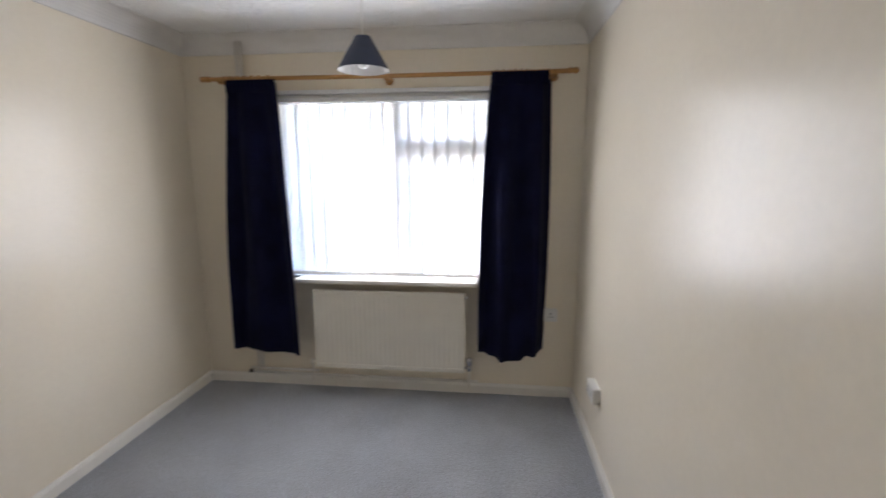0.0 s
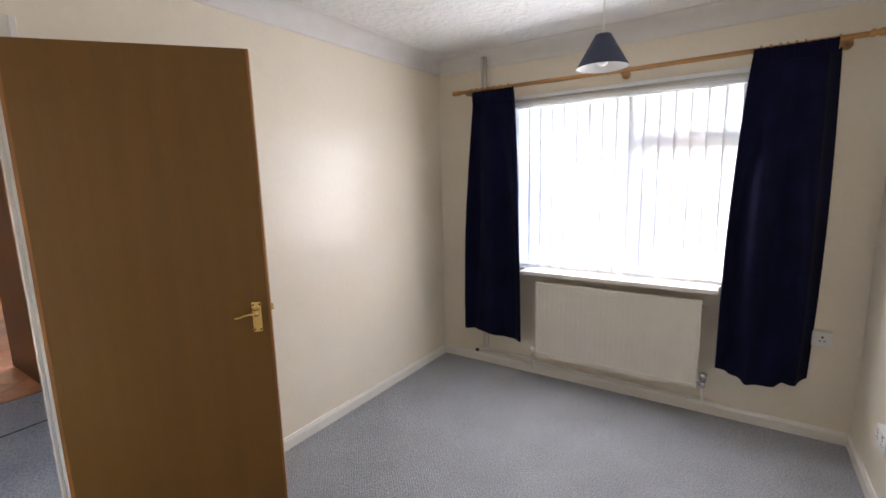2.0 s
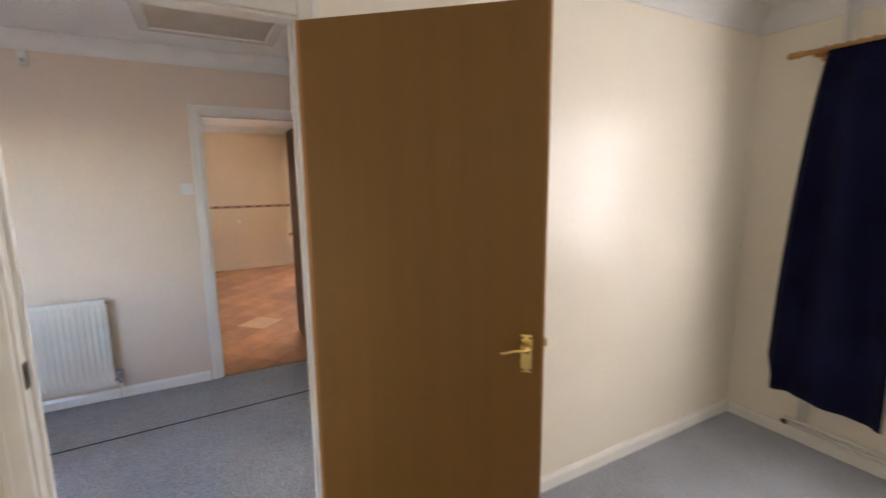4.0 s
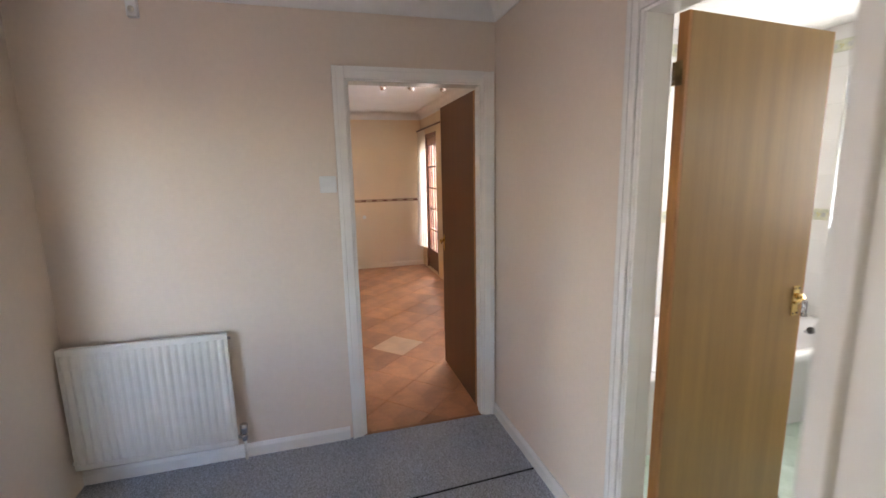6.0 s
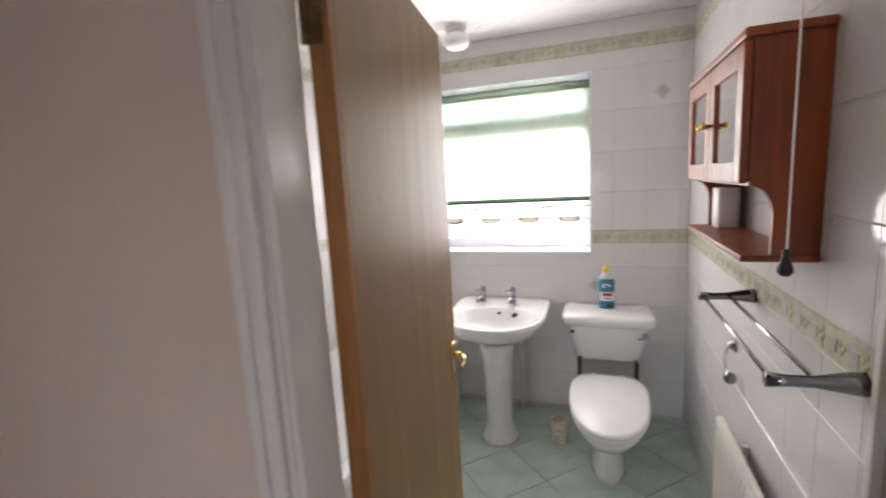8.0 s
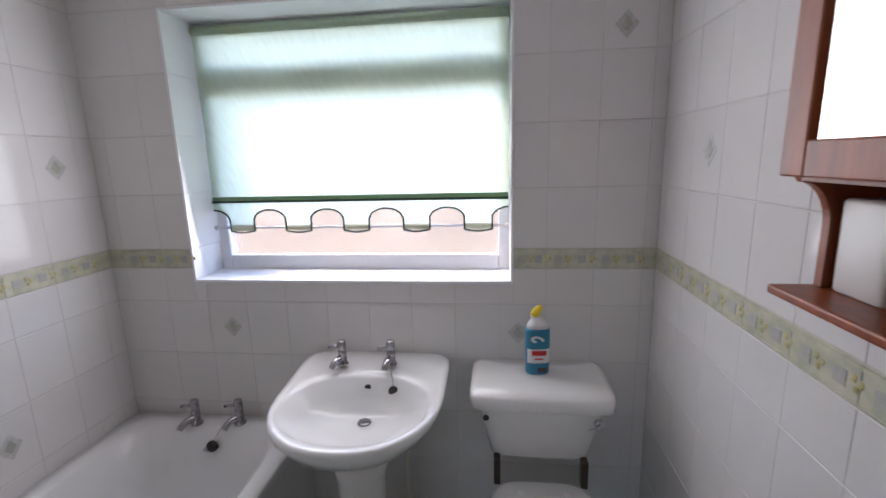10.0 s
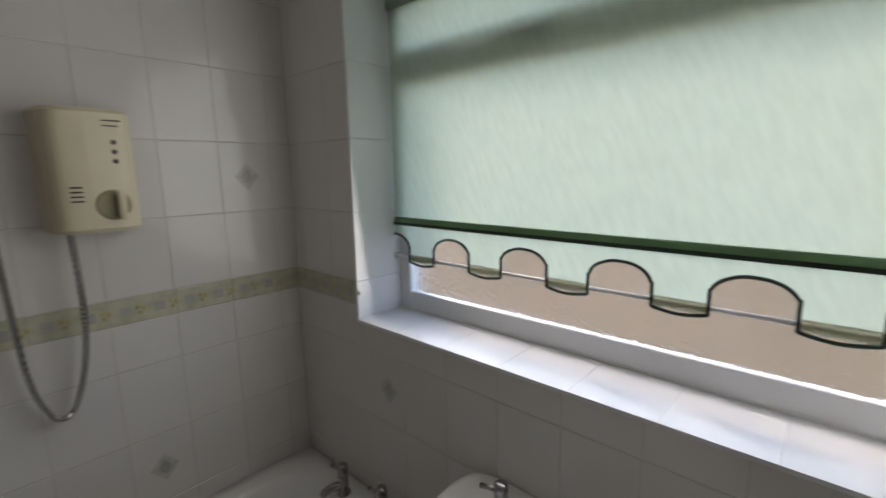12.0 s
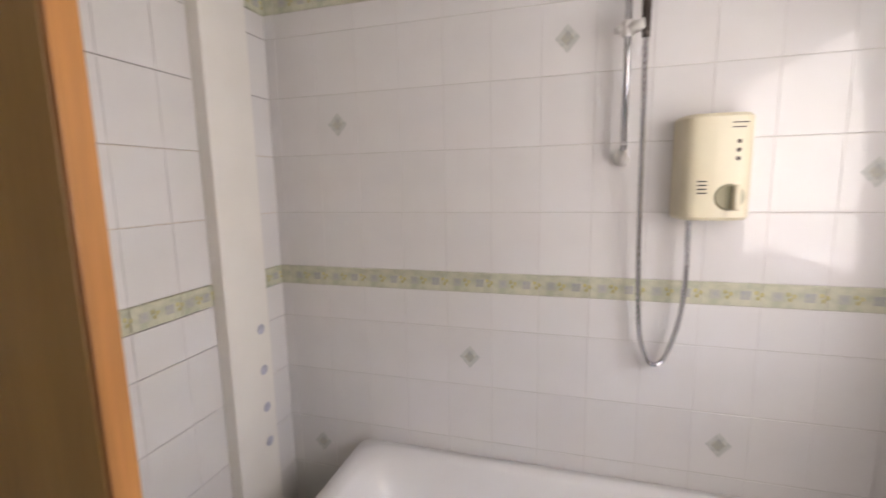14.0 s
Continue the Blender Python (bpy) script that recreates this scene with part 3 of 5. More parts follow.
def window_unit(name, label, x0, x1, z0, z1, y0, y1, mullions, transoms, pane_mat, frame=0.055, glass_y=None, foot=None):
    """A white frame with its bars; panes lie between the bars. transoms: (x0, x1, z)."""
    w = thing(name, label, "window", kind="structure")
    foot = foot or frame
    fr = boxes((x0, y0, z0, x0 + frame, y1, z1), (x1 - frame, y0, z0, x1, y1, z1),
               (x0 + frame, y0, z0, x1 - frame, y1, z0 + foot), (x0 + frame, y0, z1 - frame, x1 - frame, y1, z1), bevel=0.006)
    part("window_frame", fr, M_UPVC, w)
    for m in mullions:
        part("mullion", boxes((m - 0.04, y0 + 0.004, z0 + foot, m + 0.04, y1 - 0.004, z1 - frame), bevel=0.006), M_UPVC, w)
    for a, b, z in transoms:
        part("transom", boxes((a, y0 + 0.006, z - 0.055, b, y1 - 0.006, z + 0.055), bevel=0.006), M_UPVC, w)
    xs = [x0 + frame] + [q for m in mullions for q in (m - 0.04, m + 0.04)] + [x1 - frame]
    for a, b in zip(xs[::2], xs[1::2]):
        cuts = [z for (ta, tb, z) in transoms if ta <= a + 0.05 and tb >= b - 0.05]
        zs = [z0 + foot] + [q for z in cuts for q in (z - 0.055, z + 0.055)] + [z1 - frame]
        for c, d in zip(zs[::2], zs[1::2]):
            ym = glass_y or (y0 + y1) / 2
            p = part("pane", boxes((a - 0.004, ym - 0.004, c - 0.004, b + 0.004, ym + 0.004, d + 0.004)), pane_mat, w)
            p.visible_shadow = False
    return w


window_unit("window_1", "white plastic-framed bedroom window behind the blind", 0.625, 2.105, 0.80, 2.06, 0.022, 0.087, [1.44], [(1.48, 2.08, 1.70)], M_CLEAR)
sill = tagged(mesh_object("window_sill", boxes((0.752, -0.128, 0.795, 1.985, -0.001, 0.822), (0.627, -0.001, 0.801, 2.103, 0.022, 0.822), bevel=0.005), M_GLOSS), "white gloss-painted window board over the radiator", "window sill", kind="structure")


def vertical_blind():
    b = thing("vertical_blind", "white vertical fabric blind closed across the bedroom window", "blind", pose(1.365, -0.016, 0.028))
    part("headrail", boxes((-0.755, -0.044, 1.948, 0.755, 0.014, 1.978), bevel=0.005), M_UPVC, b, "white aluminium head rail")
    part("recess_strip", boxes((-0.755, -0.004, 1.9785, 0.755, 0.014, 2.0015)), M_PLASTIC, b)
    part("pelmet_strip", boxes((-0.772, -0.036, 2.002, 0.772, 0.014, 2.029), bevel=0.004), M_UPVC, b)
    for k in range(9):
        bm = bmesh.new()
        lathe(bm, [(0.006, -0.0445), (0.005, -0.049)], (-0.70 + 0.175 * k, 0, 1.965), 'y', 10)
        part("rail_clip", bm, M_PLASTIC, b)
    n, pitch = 18, 0.084
    me = None
    for i in range(n):
        x = (i - (n - 1) / 2) * pitch
        turn = 7 + random.uniform(-1.5, 1.5)
        if me is None:
            bm = bmesh.new()
            across = (-1.0, -0.86, -0.5, 0.0, 0.5, 0.86, 1.0)
            grid_surface(bm, 6, 8, lambda u, v: (0.0495 * across[round(u * 6)], 0.003 * (1 - across[round(u * 6)] ** 2), 0.820 + 1.144 * v))
            # edges pass little light: the darker overlap lines are put into the material
            for f in bm.faces:
                if abs(f.calc_center_median().x) > 0.043:
                    f.material_index = 1
            s = part("slat", bm, [M_SLAT, M_SLATEDGE], b, "translucent white fabric slat", smooth=True)
            me = s.data
        else:
            s = new("slat", me)
            s.parent = b
        s.matrix_basis = pose(x, 0, 0, 0, 0, turn)
        wbm = boxes((-0.047, -0.0025, 0.805, 0.047, 0.004, 0.826), bevel=0.001) if i == 0 else None
        if wbm:
            k = part("weight", wbm, M_PLASTIC, b)
            wme = k.data
        else:
            k = new("weight", wme)
            k.parent = b
        k.matrix_basis = pose(x, 0, 0, 0, 0, turn)
    bm = bmesh.new()
    tube(bm, [((i - 8.5) * pitch, -0.012 - 0.004 * (i % 2), 0.816 - 0.006 * (i % 2)) for i in range(18)], 0.0016, 5)
    part("link_chain", bm, M_PLASTIC, b)
    return b


vertical_blind()


def curtain(x0, x1, bx0, bx1, ztop, zbot, folds, seed, label, hem):
    """A lined curtain hung in folds; wider or narrower at the hem, which dips unevenly."""
    rnd = random.Random(seed)
    ph = [rnd.uniform(0, 6.28) for _ in range(6)]
    c = thing("curtain", label, "curtain", group="navy curtains at the bedroom window")

    def f(u, v):
        s = v ** 0.8
        a, b = x0 + (bx0 - x0) * s, x1 + (bx1 - x1) * s
        bulge = 0.015 * math.sin(v * math.pi)
        uu = u + 0.035 * v * math.sin(6.28 * 1.3 * u + ph[0])
        x = a - bulge + (b - a + 2 * bulge) * uu
        amp = (0.012 + 0.034 * min(1, v * 2.2)) * (1 - 0.5 * max(0, v - 0.6) / 0.4)
        y = -0.145 + amp * math.sin(6.28 * folds * u + ph[1] + 0.5 * math.sin(3 * v + ph[2])) + 0.006 * v * math.sin(6.28 * 2.3 * folds * u + ph[3])
        z = ztop + (zbot + hem(u) - ztop) * v + 0.012 * (1 - v) ** 8 * math.sin(6.28 * 7 * u)
        y = min(y, -0.085)
        edge = max(0.0, 1 - (u if x0 < 1 else 1 - u) / 0.17)
        return (x, y + (-0.014 - y) * edge ** 0.7, z)
    bm = bmesh.new()
    grid_surface(bm, 72, 40, f)
    body = part("cloth", bm, M_NAVY, c, "dark navy lined cloth", smooth=True)
    mod = body.modifiers.new("thick", 'SOLIDIFY')
    mod.thickness = 0.006
    bm = bmesh.new()
    h0, h1 = (x0 + 0.065, x1) if x0 < 1 else (x0, x1 - 0.03)
    grid_surface(bm, 60, 3, lambda u, v: (h0 + (h1 - h0) * u, -0.158 + 0.007 * math.sin(6.28 * 11 * u), ztop + 0.018 - 0.075 * v))
    tp = part("heading_tape", bm, M_NAVY, c, "gathered navy heading", smooth=True)
    mod = tp.modifiers.new("thick", 'SOLIDIFY')
    mod.thickness = 0.005
    return c


curtain(0.325, 0.715, 0.190, 0.785, 2.088, 0.315, 2.3, 3, "dark navy curtain drawn back beside the window",
        lambda u: 0.14 * max(0, 1 - u * 4.2) ** 2 - 0.022 / (1 + math.exp((0.62 - u) * 22)))
curtain(2.062, 2.425, 1.985, 2.435, 2.100, 0.335, 2.3, 8, "dark navy curtain drawn back with an uneven hem",
        lambda u: 0.035 * max(0, 1 - u * 6) - 0.035 / (1 + math.exp((0.36 - u) * 60)) + 0.05 / (1 + math.exp((0.67 - u) * 80)))


def curtain_pole():
    p = thing("curtain_pole", "honey-stained wooden curtain pole with rings over the window", "curtain pole", pose(0, -0.125, 2.120))
    bm = bmesh.new()
    tube(bm, [(0.27, 0, 0.0), (1.39, 0, -0.006), (2.50, 0, -0.002)], 0.0135, 14)
    part("pole", bm, M_POLE, p, smooth=True)
    for x, s in ((0.27, -1), (2.50, 1)):
        bm = bmesh.new()
        lathe(bm, [(0.008, 0), (0.018, s * 0.008), (0.02, s * 0.018), (0.012, s * 0.028), (0.019, s * 0.045), (0.017, s * 0.06), (0.005, s * 0.07)], (x, 0, 0), 'x', 14)
        part("finial", bm, M_POLE, p, "turned wooden finial", smooth=True)
    xs = [0.37, 0.41, 0.455, 0.50, 0.55, 0.60, 0.66, 2.09, 2.13, 2.17, 2.20, 2.235, 2.27, 2.40]
    for i, x in enumerate(xs):
        bm = bmesh.new()
        tube(bm, [(x + 0.004 * math.sin(a), 0.021 * math.sin(a), 0.021 * math.cos(a) - 0.006) for a in [6.2832 * k / 16 for k in range(17)]], 0.0042, 6)
        part("ring", bm, M_POLE, p, smooth=True, at=pose(0, 0, 0))
    for x in (0.33, 1.41, 2.44):
        bm = bmesh.new()
        tube(bm, [(x, 0.122, -0.012), (x, 0.02, -0.014)], 0.011, 10)
        lathe(bm, [(0.026, 0.122), (0.026, 0.112), (0.016, 0.106)], (x, 0, -0.012), 'y', 16)
        tube(bm, [(x, 0.02, -0.014), (x, 0.004, -0.022), (x, -0.012, -0.014)], 0.009, 8)
        part("bracket", bm, M_POLE, p, "wooden pole bracket", smooth=True)
    return p


curtain_pole()


def radiator(label, w, h, m, ribs, depth=0.0095, valve_side=1, pipe_drop=0.1, group=""):
    """A pressed-steel panel radiator with upright ridges; local x along the wall, +y towards the wall, base at z = 0."""
    r = thing("radiator", label, "radiator", m, group)
    bm = bmesh.new()
    n = ribs * 8
    top, bot = h - 0.03, 0.03

    def f(u, v):
        x = -w / 2 + 0.012 + (w - 0.024) * u
        z = bot + (top - bot) * v
        end = min(1, min(v, 1 - v) * 14)
        k = 0.5 - 0.5 * math.cos(2 * math.pi * ribs * u)
        k = k ** 0.6
        return (x, -depth * k * end, z)
    grid_surface(bm, n, 12, f)
    part("front_panel", bm, M_RAD, r, "ridged enamelled front panel", smooth=True)
    bm = boxes((-w / 2, 0.001, 0, w / 2, 0.022, h), bevel=0.006)
    box(bm, -w / 2, -0.004, h - 0.032, w / 2, 0.0005, h - 0.003, bevel=0.003)
    box(bm, -w / 2, -0.004, 0.003, w / 2, 0.0005, 0.032, bevel=0.003)
    box(bm, -w / 2, -0.004, 0.032, -w / 2 + 0.014, 0.0005, h - 0.032, bevel=0.002)
    box(bm, w / 2 - 0.014, -0.004, 0.032, w / 2, 0.0005, h - 0.032, bevel=0.002)
    part("body", bm, M_RAD, r)
    bm = bmesh.new()
    x = -w / 2 + 0.02
    while x < w / 2 - 0.03:
        box(bm, x, 0.024, h * 0.14, x + 0.004, 0.05, h * 0.9)
        x += 0.03
    part("fins", bm, M_RAD, r, "folded convector fins behind the panel")
    for s in (-1, 1):
        part("bracket", boxes((s * w * 0.36 - 0.012, 0.05, h * 0.1, s * w * 0.36 + 0.012, 0.068, h * 0.92)), M_RAD, r)
        bm = bmesh.new()
        xe = s * (w / 2 + 0.03)
        tube(bm, [(s * w / 2, 0.018, 0.035), (xe, 0.018, 0.035)], 0.009)
        lathe(bm, [(0.013, 0.012), (0.016, 0.022), (0.016, 0.045), (0.012, 0.05)], (xe, 0.018, 0), 'z', 14)
        if s == valve_side:
            lathe(bm, [(0.012, 0.05), (0.019, 0.056), (0.021, 0.098), (0.014, 0.104)], (xe, 0.018, 0), 'z', 14)
        part("valve", bm, M_CHROME if s == valve_side else M_RAD, r, "plated radiator valve", smooth=True)
        bm = bmesh.new()
        tube(bm, [(xe, 0.018, 0.014), (xe, 0.018, -pipe_drop)], 0.0075)
        part("tail_pipe", bm, M_RAD, r, smooth=True)
    bm = bmesh.new()
    lathe(bm, [(0.006, 0), (0.008, 0.004), (0.006, 0.014)], (w / 2, 0.012, h - 0.03), 'x', 10)
    part("bleed_plug", bm, M_CHROME, r)
    return r


radiator("cream enamelled panel radiator under the bedroom window", 1.035, 0.555, pose(1.393, -0.125, 0.195), 30, depth=0.0016, valve_side=1, pipe_drop=0.11, group="radiators")


def heating_pipes():
    p = thing("heating_pipes", "white-painted heating pipes run along the skirting to the radiator", "pipes")
    for dx in (0.0, 0.028):
        bm = bmesh.new()
        tube(bm, [(0.405 + dx, -0.035, 2.398), (0.405 + dx, -0.035, 0.11 + dx)], 0.0085)
        part("upright_pipe", bm, M_GLOSS, p, smooth=True)
    for z, x1 in ((0.098, 2.0), (0.126, 0.86)):
        bm = bmesh.new()
        tube(bm, [(0.34, -0.035, z), (x1, -0.035, z)], 0.0085)
        part("skirting_pipe", bm, M_GLOSS, p, smooth=True)
    bm = bmesh.new()
    lathe(bm, [(0.011, 0), (0.013, 0.005), (0.013, 0.025), (0.011, 0.03)], (0.325, -0.035, 0.098), 'x', 12)
    part("drain_cock", bm, M_DARKMETAL, p, "small brass drain cock", smooth=True)
    return p


heating_pipes()


def socket(label, m, w=0.146, double=True):
    """A surface-mounted socket; local +y points into the room, x across."""
    s = thing("wall_socket", label, "socket", m, "wall sockets")
    part("back_box", boxes((-w / 2 + 0.003, 0, -0.04, w / 2 - 0.003, 0.03, 0.04), bevel=0.003), M_PLASTIC, s)
    plate = part("face_plate", boxes((-w / 2, 0.03, -0.043, w / 2, 0.04, 0.043), bevel=0.004), M_PLASTIC, s)
    for cx in ((-0.036, 0.036) if double else (0.0,)):
        bm = boxes((cx - 0.004, 0.0385, 0.006, cx + 0.004, 0.0405, 0.018), (cx - 0.014, 0.0385, -0.012, cx - 0.006, 0.0405, -0.006), (cx + 0.006, 0.0385, -0.012, cx + 0.014, 0.0405, -0.006))
        part("pin_holes", bm, M_BLACK, plate)
        part("rocker", boxes((cx - 0.006, 0.04, 0.022, cx + 0.006, 0.045, 0.036), bevel=0.002), M_PLASTIC, plate)
    return s


socket("white double socket box on the bedroom side wall", pose(BX, -0.66, 0.385, 0, 0, 90))
socket("white single socket on the window wall by the curtain", pose(2.475, 0.0, 0.592, 0, 0, 180), 0.088, False)


def pendant():
    p = thing("pendant_lamp", "navy cone lampshade hung on a cord, lamp off", "ceiling lamp", pose(1.457, -0.764, 0))
    bm = bmesh.new()
    tube(bm, [(0, 0, 2.395), (0, 0, 2.16)], 0.0035, 8)
    part("cord", bm, M_PLASTIC, p)
    bm = bmesh.new()
    lathe(bm, [(0.042, 2.40), (0.042, 2.388), (0.03, 2.375), (0.008, 2.366)], (0, 0, 0), 'z', 20)
    part("ceiling_rose", bm, M_PLASTIC, p, "white ceiling rose", smooth=True)
    bm = bmesh.new()
    lathe(bm, [(0.014, 2.165), (0.018, 2.15), (0.018, 2.10), (0.02, 2.095)], (0, 0, 0), 'z', 16)
    part("lampholder", bm, M_PLASTIC, p, smooth=True)
    bm = bmesh.new()
    lathe(bm, [(0.036, 2.158), (0.122, 2.008)], (0, 0, 0), 'z', 40, cap=False)
    sh = part("shade", bm, M_SHADE, p, "navy cone shade", smooth=True)
    bm = bmesh.new()
    lathe(bm, [(0.034, 2.156), (0.1195, 2.0085)], (0, 0, 0), 'z', 40, cap=False)
    part("lining", bm, M_SHADE_IN, sh, "white shade lining", smooth=True)
    bm = bmesh.new()
    lathe(bm, [(0.034, 2.1555), (0.018, 2.1555)], (0, 0, 0), 'z', 24, cap=False)
    part("gimbal", bm, M_SHADE_IN, sh)
    bm = bmesh.new()
    lathe(bm, [(0.012, 2.096), (0.014, 2.085), (0.028, 2.06), (0.03, 2.043), (0.024, 2.026), (0.008, 2.016)], (0, 0, 0), 'z', 20)
    part("bulb", bm, M_BULB, p, "unlit opal bulb", smooth=True)
    return p


pendant()

# ---- hall things ----
radiator("cream ridged radiator under the hall wall", 0.72, 0.615, pose(KX + 0.090, -3.885, 0.125, 0, 0, 90), 20, depth=0.012, valve_side=1, pipe_drop=0.1, group="radiators")


def light_switch():
    s = thing("light_switch", "white plastic light switch beside the kitchen doorway", "light switch", pose(KX, -2.985, 1.455, 0, 0, -90))
    part("face_plate", boxes((-0.043, 0, -0.043, 0.043, 0.012, 0.043), bevel=0.004), M_PLASTIC, s)
    part("rocker", boxes((-0.006, 0.012, -0.012, 0.006, 0.017, 0.012), bevel=0.002), M_PLASTIC, s)
    return s


light_switch()


def loft_hatch():
    h = thing("loft_hatch", "beige loft hatch in a white ceiling frame", "loft hatch", pose(-1.44, -2.768, ZC))
    part("board", boxes((-0.25, -0.31, -0.012, 0.25, 0.31, -0.003), bevel=0.002), M_HATCH, h, "beige hatch board")
    for a in ((-0.31, -0.37, -0.022, -0.252, 0.37, -0.003), (0.252, -0.37, -0.022, 0.31, 0.37, -0.003), (-0.252, -0.37, -0.022, 0.252, -0.312, -0.003), (-0.252, 0.312, -0.022, 0.252, 0.37, -0.003)):
        part("frame", boxes(a, bevel=0.004), M_GLOSS, h)
    return h


loft_hatch()


def sensor():
    s = thing("hall_sensor", "small grey sensor fixed under the hall coving", "sensor", pose(KX + 0.0, -3.772, 2.252))
    part("body", boxes((0.0, -0.022, -0.045, 0.035, 0.022, 0.045), bevel=0.006), M_PLASTIC, s)
    bm = bmesh.new()
    lathe(bm, [(0.014, 0.035), (0.012, 0.042), (0.004, 0.046)], (0, 0, -0.015), 'x', 14)
    part("lens", bm, M_POT, s, smooth=True)
    return s


sensor()

# ---- kitchen things ----


def french_door():
    d = thing("door_4", "dark hardwood glazed garden door with small panes", "glazed door", kind="structure")
    x0, x1, z0, z1, y0, y1 = -6.56, -5.86, 0.02, 2.06, KR + 0.022, KR + 0.07
    part("frame", boxes((x0, y0 - 0.02, z0, x0 + 0.05, y1 + 0.02, z1), (x1 - 0.05, y0 - 0.02, z0, x1, y1 + 0.02, z1), (x0 + 0.05, y0 - 0.02, z1 - 0.05, x1 - 0.05, y1 + 0.02, z1), bevel=0.004), M_TEAK, d)
    for a, b in ((x0 + 0.052, x1 - 0.052),):
        leaf = part("leaf", boxes((a, y0, z0 + 0.01, a + 0.07, y1, z1 - 0.052), (b - 0.07, y0, z0 + 0.01, b, y1, z1 - 0.052), (a + 0.07, y0, z0 + 0.01, b - 0.07, y1, z0 + 0.30), (a + 0.07, y0, z1 - 0.17, b - 0.07, y1, z1 - 0.052), bevel=0.004), M_TEAK, d)
        for k in range(1, 5):
            z = 0.32 + (z1 - 0.17 - 0.32) * k / 5
            part("glazing_bar", boxes((a + 0.07, y0 + 0.01, z - 0.011, b - 0.07, y1 - 0.01, z + 0.011)), M_TEAK, leaf)
        for k in (1, 2):
            x = a + 0.07 + (b - a - 0.14) * k / 3
            part("glazing_bar", boxes((x - 0.011, y0 + 0.012, 0.32, x + 0.011, y1 - 0.012, z1 - 0.17)), M_TEAK, leaf)
        p = part("pane", boxes((a + 0.065, (y0 + y1) / 2 - 0.003, 0.315, b - 0.065, (y0 + y1) / 2 + 0.003, z1 - 0.165)), M_CLEAR, leaf)
        p.visible_shadow = False
    return d


french_door()
window_unit("window_3", "white plastic-framed kitchen window beside the garden door", -4.55, -3.25, 1.00, 2.05, KR + 0.06, KR + 0.12, [-3.90], [], M_CLEAR)


def kitchen_curtain():
    c = thing("net_curtain", "cream curtain hung beside the garden door", "curtain")
    bm = bmesh.new()
    grid_surface(bm, 48, 20, lambda u, v: (-6.62 + 0.47 * u + 0.03 * v * math.sin(5 * u), KR - 0.085 + 0.03 * math.sin(6.28 * 5 * u) * (0.6 + 0.4 * v) - 0.05 * v * (1 - u), 2.10 - 1.72 * v))
    b = part("cloth", bm, M_NET, c, "thin cream cloth", smooth=True)
    bm = bmesh.new()
    tube(bm, [(-6.70, KR - 0.08, 2.12), (-4.5, KR - 0.08, 2.12)], 0.011)
    part("pole", bm, M_TEAK, c, "dark curtain pole", smooth=True)
    for x in (-6.66, -4.55):
        part("bracket", boxes((x - 0.01, KR - 0.08, 2.10, x + 0.01, KR, 2.12)), M_TEAK, c)
    return c


kitchen_curtain()


def spotlight_bar():
    s = thing("spotlight_bar", "metal spotlight bar on the kitchen ceiling, lamps off", "ceiling lamp", pose(-4.10, -2.1, 2.40))
    part("bar", boxes((-0.02, -0.42, -0.025, 0.02, 0.42, -0.002), bevel=0.004), M_PLASTIC, s)
    for y, tilt in ((-0.32, 25), (0.0, -20), (0.26, 30)):
        bm = bmesh.new()
        lathe(bm, [(0.012, 0.0), (0.026, -0.02), (0.032, -0.085), (0.028, -0.088), (0.02, -0.05)], (0, 0, 0), 'z', 16)
        head = part("spot_head", bm, M_CHROME, s, "tilted metal lamp head", smooth=True, at=pose(0.0, y, -0.045, tilt, 15, 0))
        bm = bmesh.new()
        tube(bm, [(0, y, -0.02), (0, y, -0.05)], 0.006)
        part("stem", bm, M_CHROME, s)
    return s


spotlight_bar()
knob = thing("socket_cover", "small round socket cover on the kitchen wall", "wall fitting", pose(KF, -2.37, 0.82))
bm = bmesh.new()
lathe(bm, [(0.03, 0), (0.03, 0.008), (0.02, 0.014)], (0, 0, 0), 'x', 16)
part("cover", bm, M_PLASTIC, knob)

# ---- bathroom window and blind ----
window_unit("window_2", "white plastic-framed bathroom window with obscured glass", WX0, WX1, 1.06, 2.134, 0.520, 0.550, [], [(WX0 + 0.05, WX1 - 0.05, 1.895)], M_OBSCURE, frame=0.056, foot=0.075, glass_y=0.530)
handle = thing("window_handle", "grey window handle on the bathroom window", "window handle", pose(-1.44, 0.520, 1.912))
part("grip", boxes((-0.075, -0.022, -0.008, 0.06, -0.012, 0.008), bevel=0.003), M_DARKMETAL, handle)
part("stem", boxes((-0.012, -0.012, -0.012, 0.02, 0.008, 0.012), bevel=0.003), M_DARKMETAL, handle)
rv = thing("window_reveal", "white tiled reveal and sill of the bathroom window", "window sill", kind="structure")
for i in range(7):
    a = WX0 + (WX1 - WX0) * i / 7
    part("sill_tile", boxes((a + 0.0003, WY - 0.014, 1.058, a + (WX1 - WX0) / 7 - 0.0003, 0.52, 1.068), bevel=0.0006), M_UPVC, rv)
for z0, z1 in zip((1.068, 1.199, 1.43, 1.665, 1.9), (1.199, 1.43, 1.665, 1.9, 2.134)):
    for xa in (WX0, WX1 - 0.010):
        part("side_tile", boxes((xa, WY - 0.014, z0 + 0.0006, xa + 0.010, 0.52, z1 - 0.0006), bevel=0.001), M_UPVC, rv)
part("head_lining", boxes((WX0 + 0.010, WY - 0.014, 2.124, WX1 - 0.010, 0.52, 2.134), bevel=0.002), M_UPVC, rv)


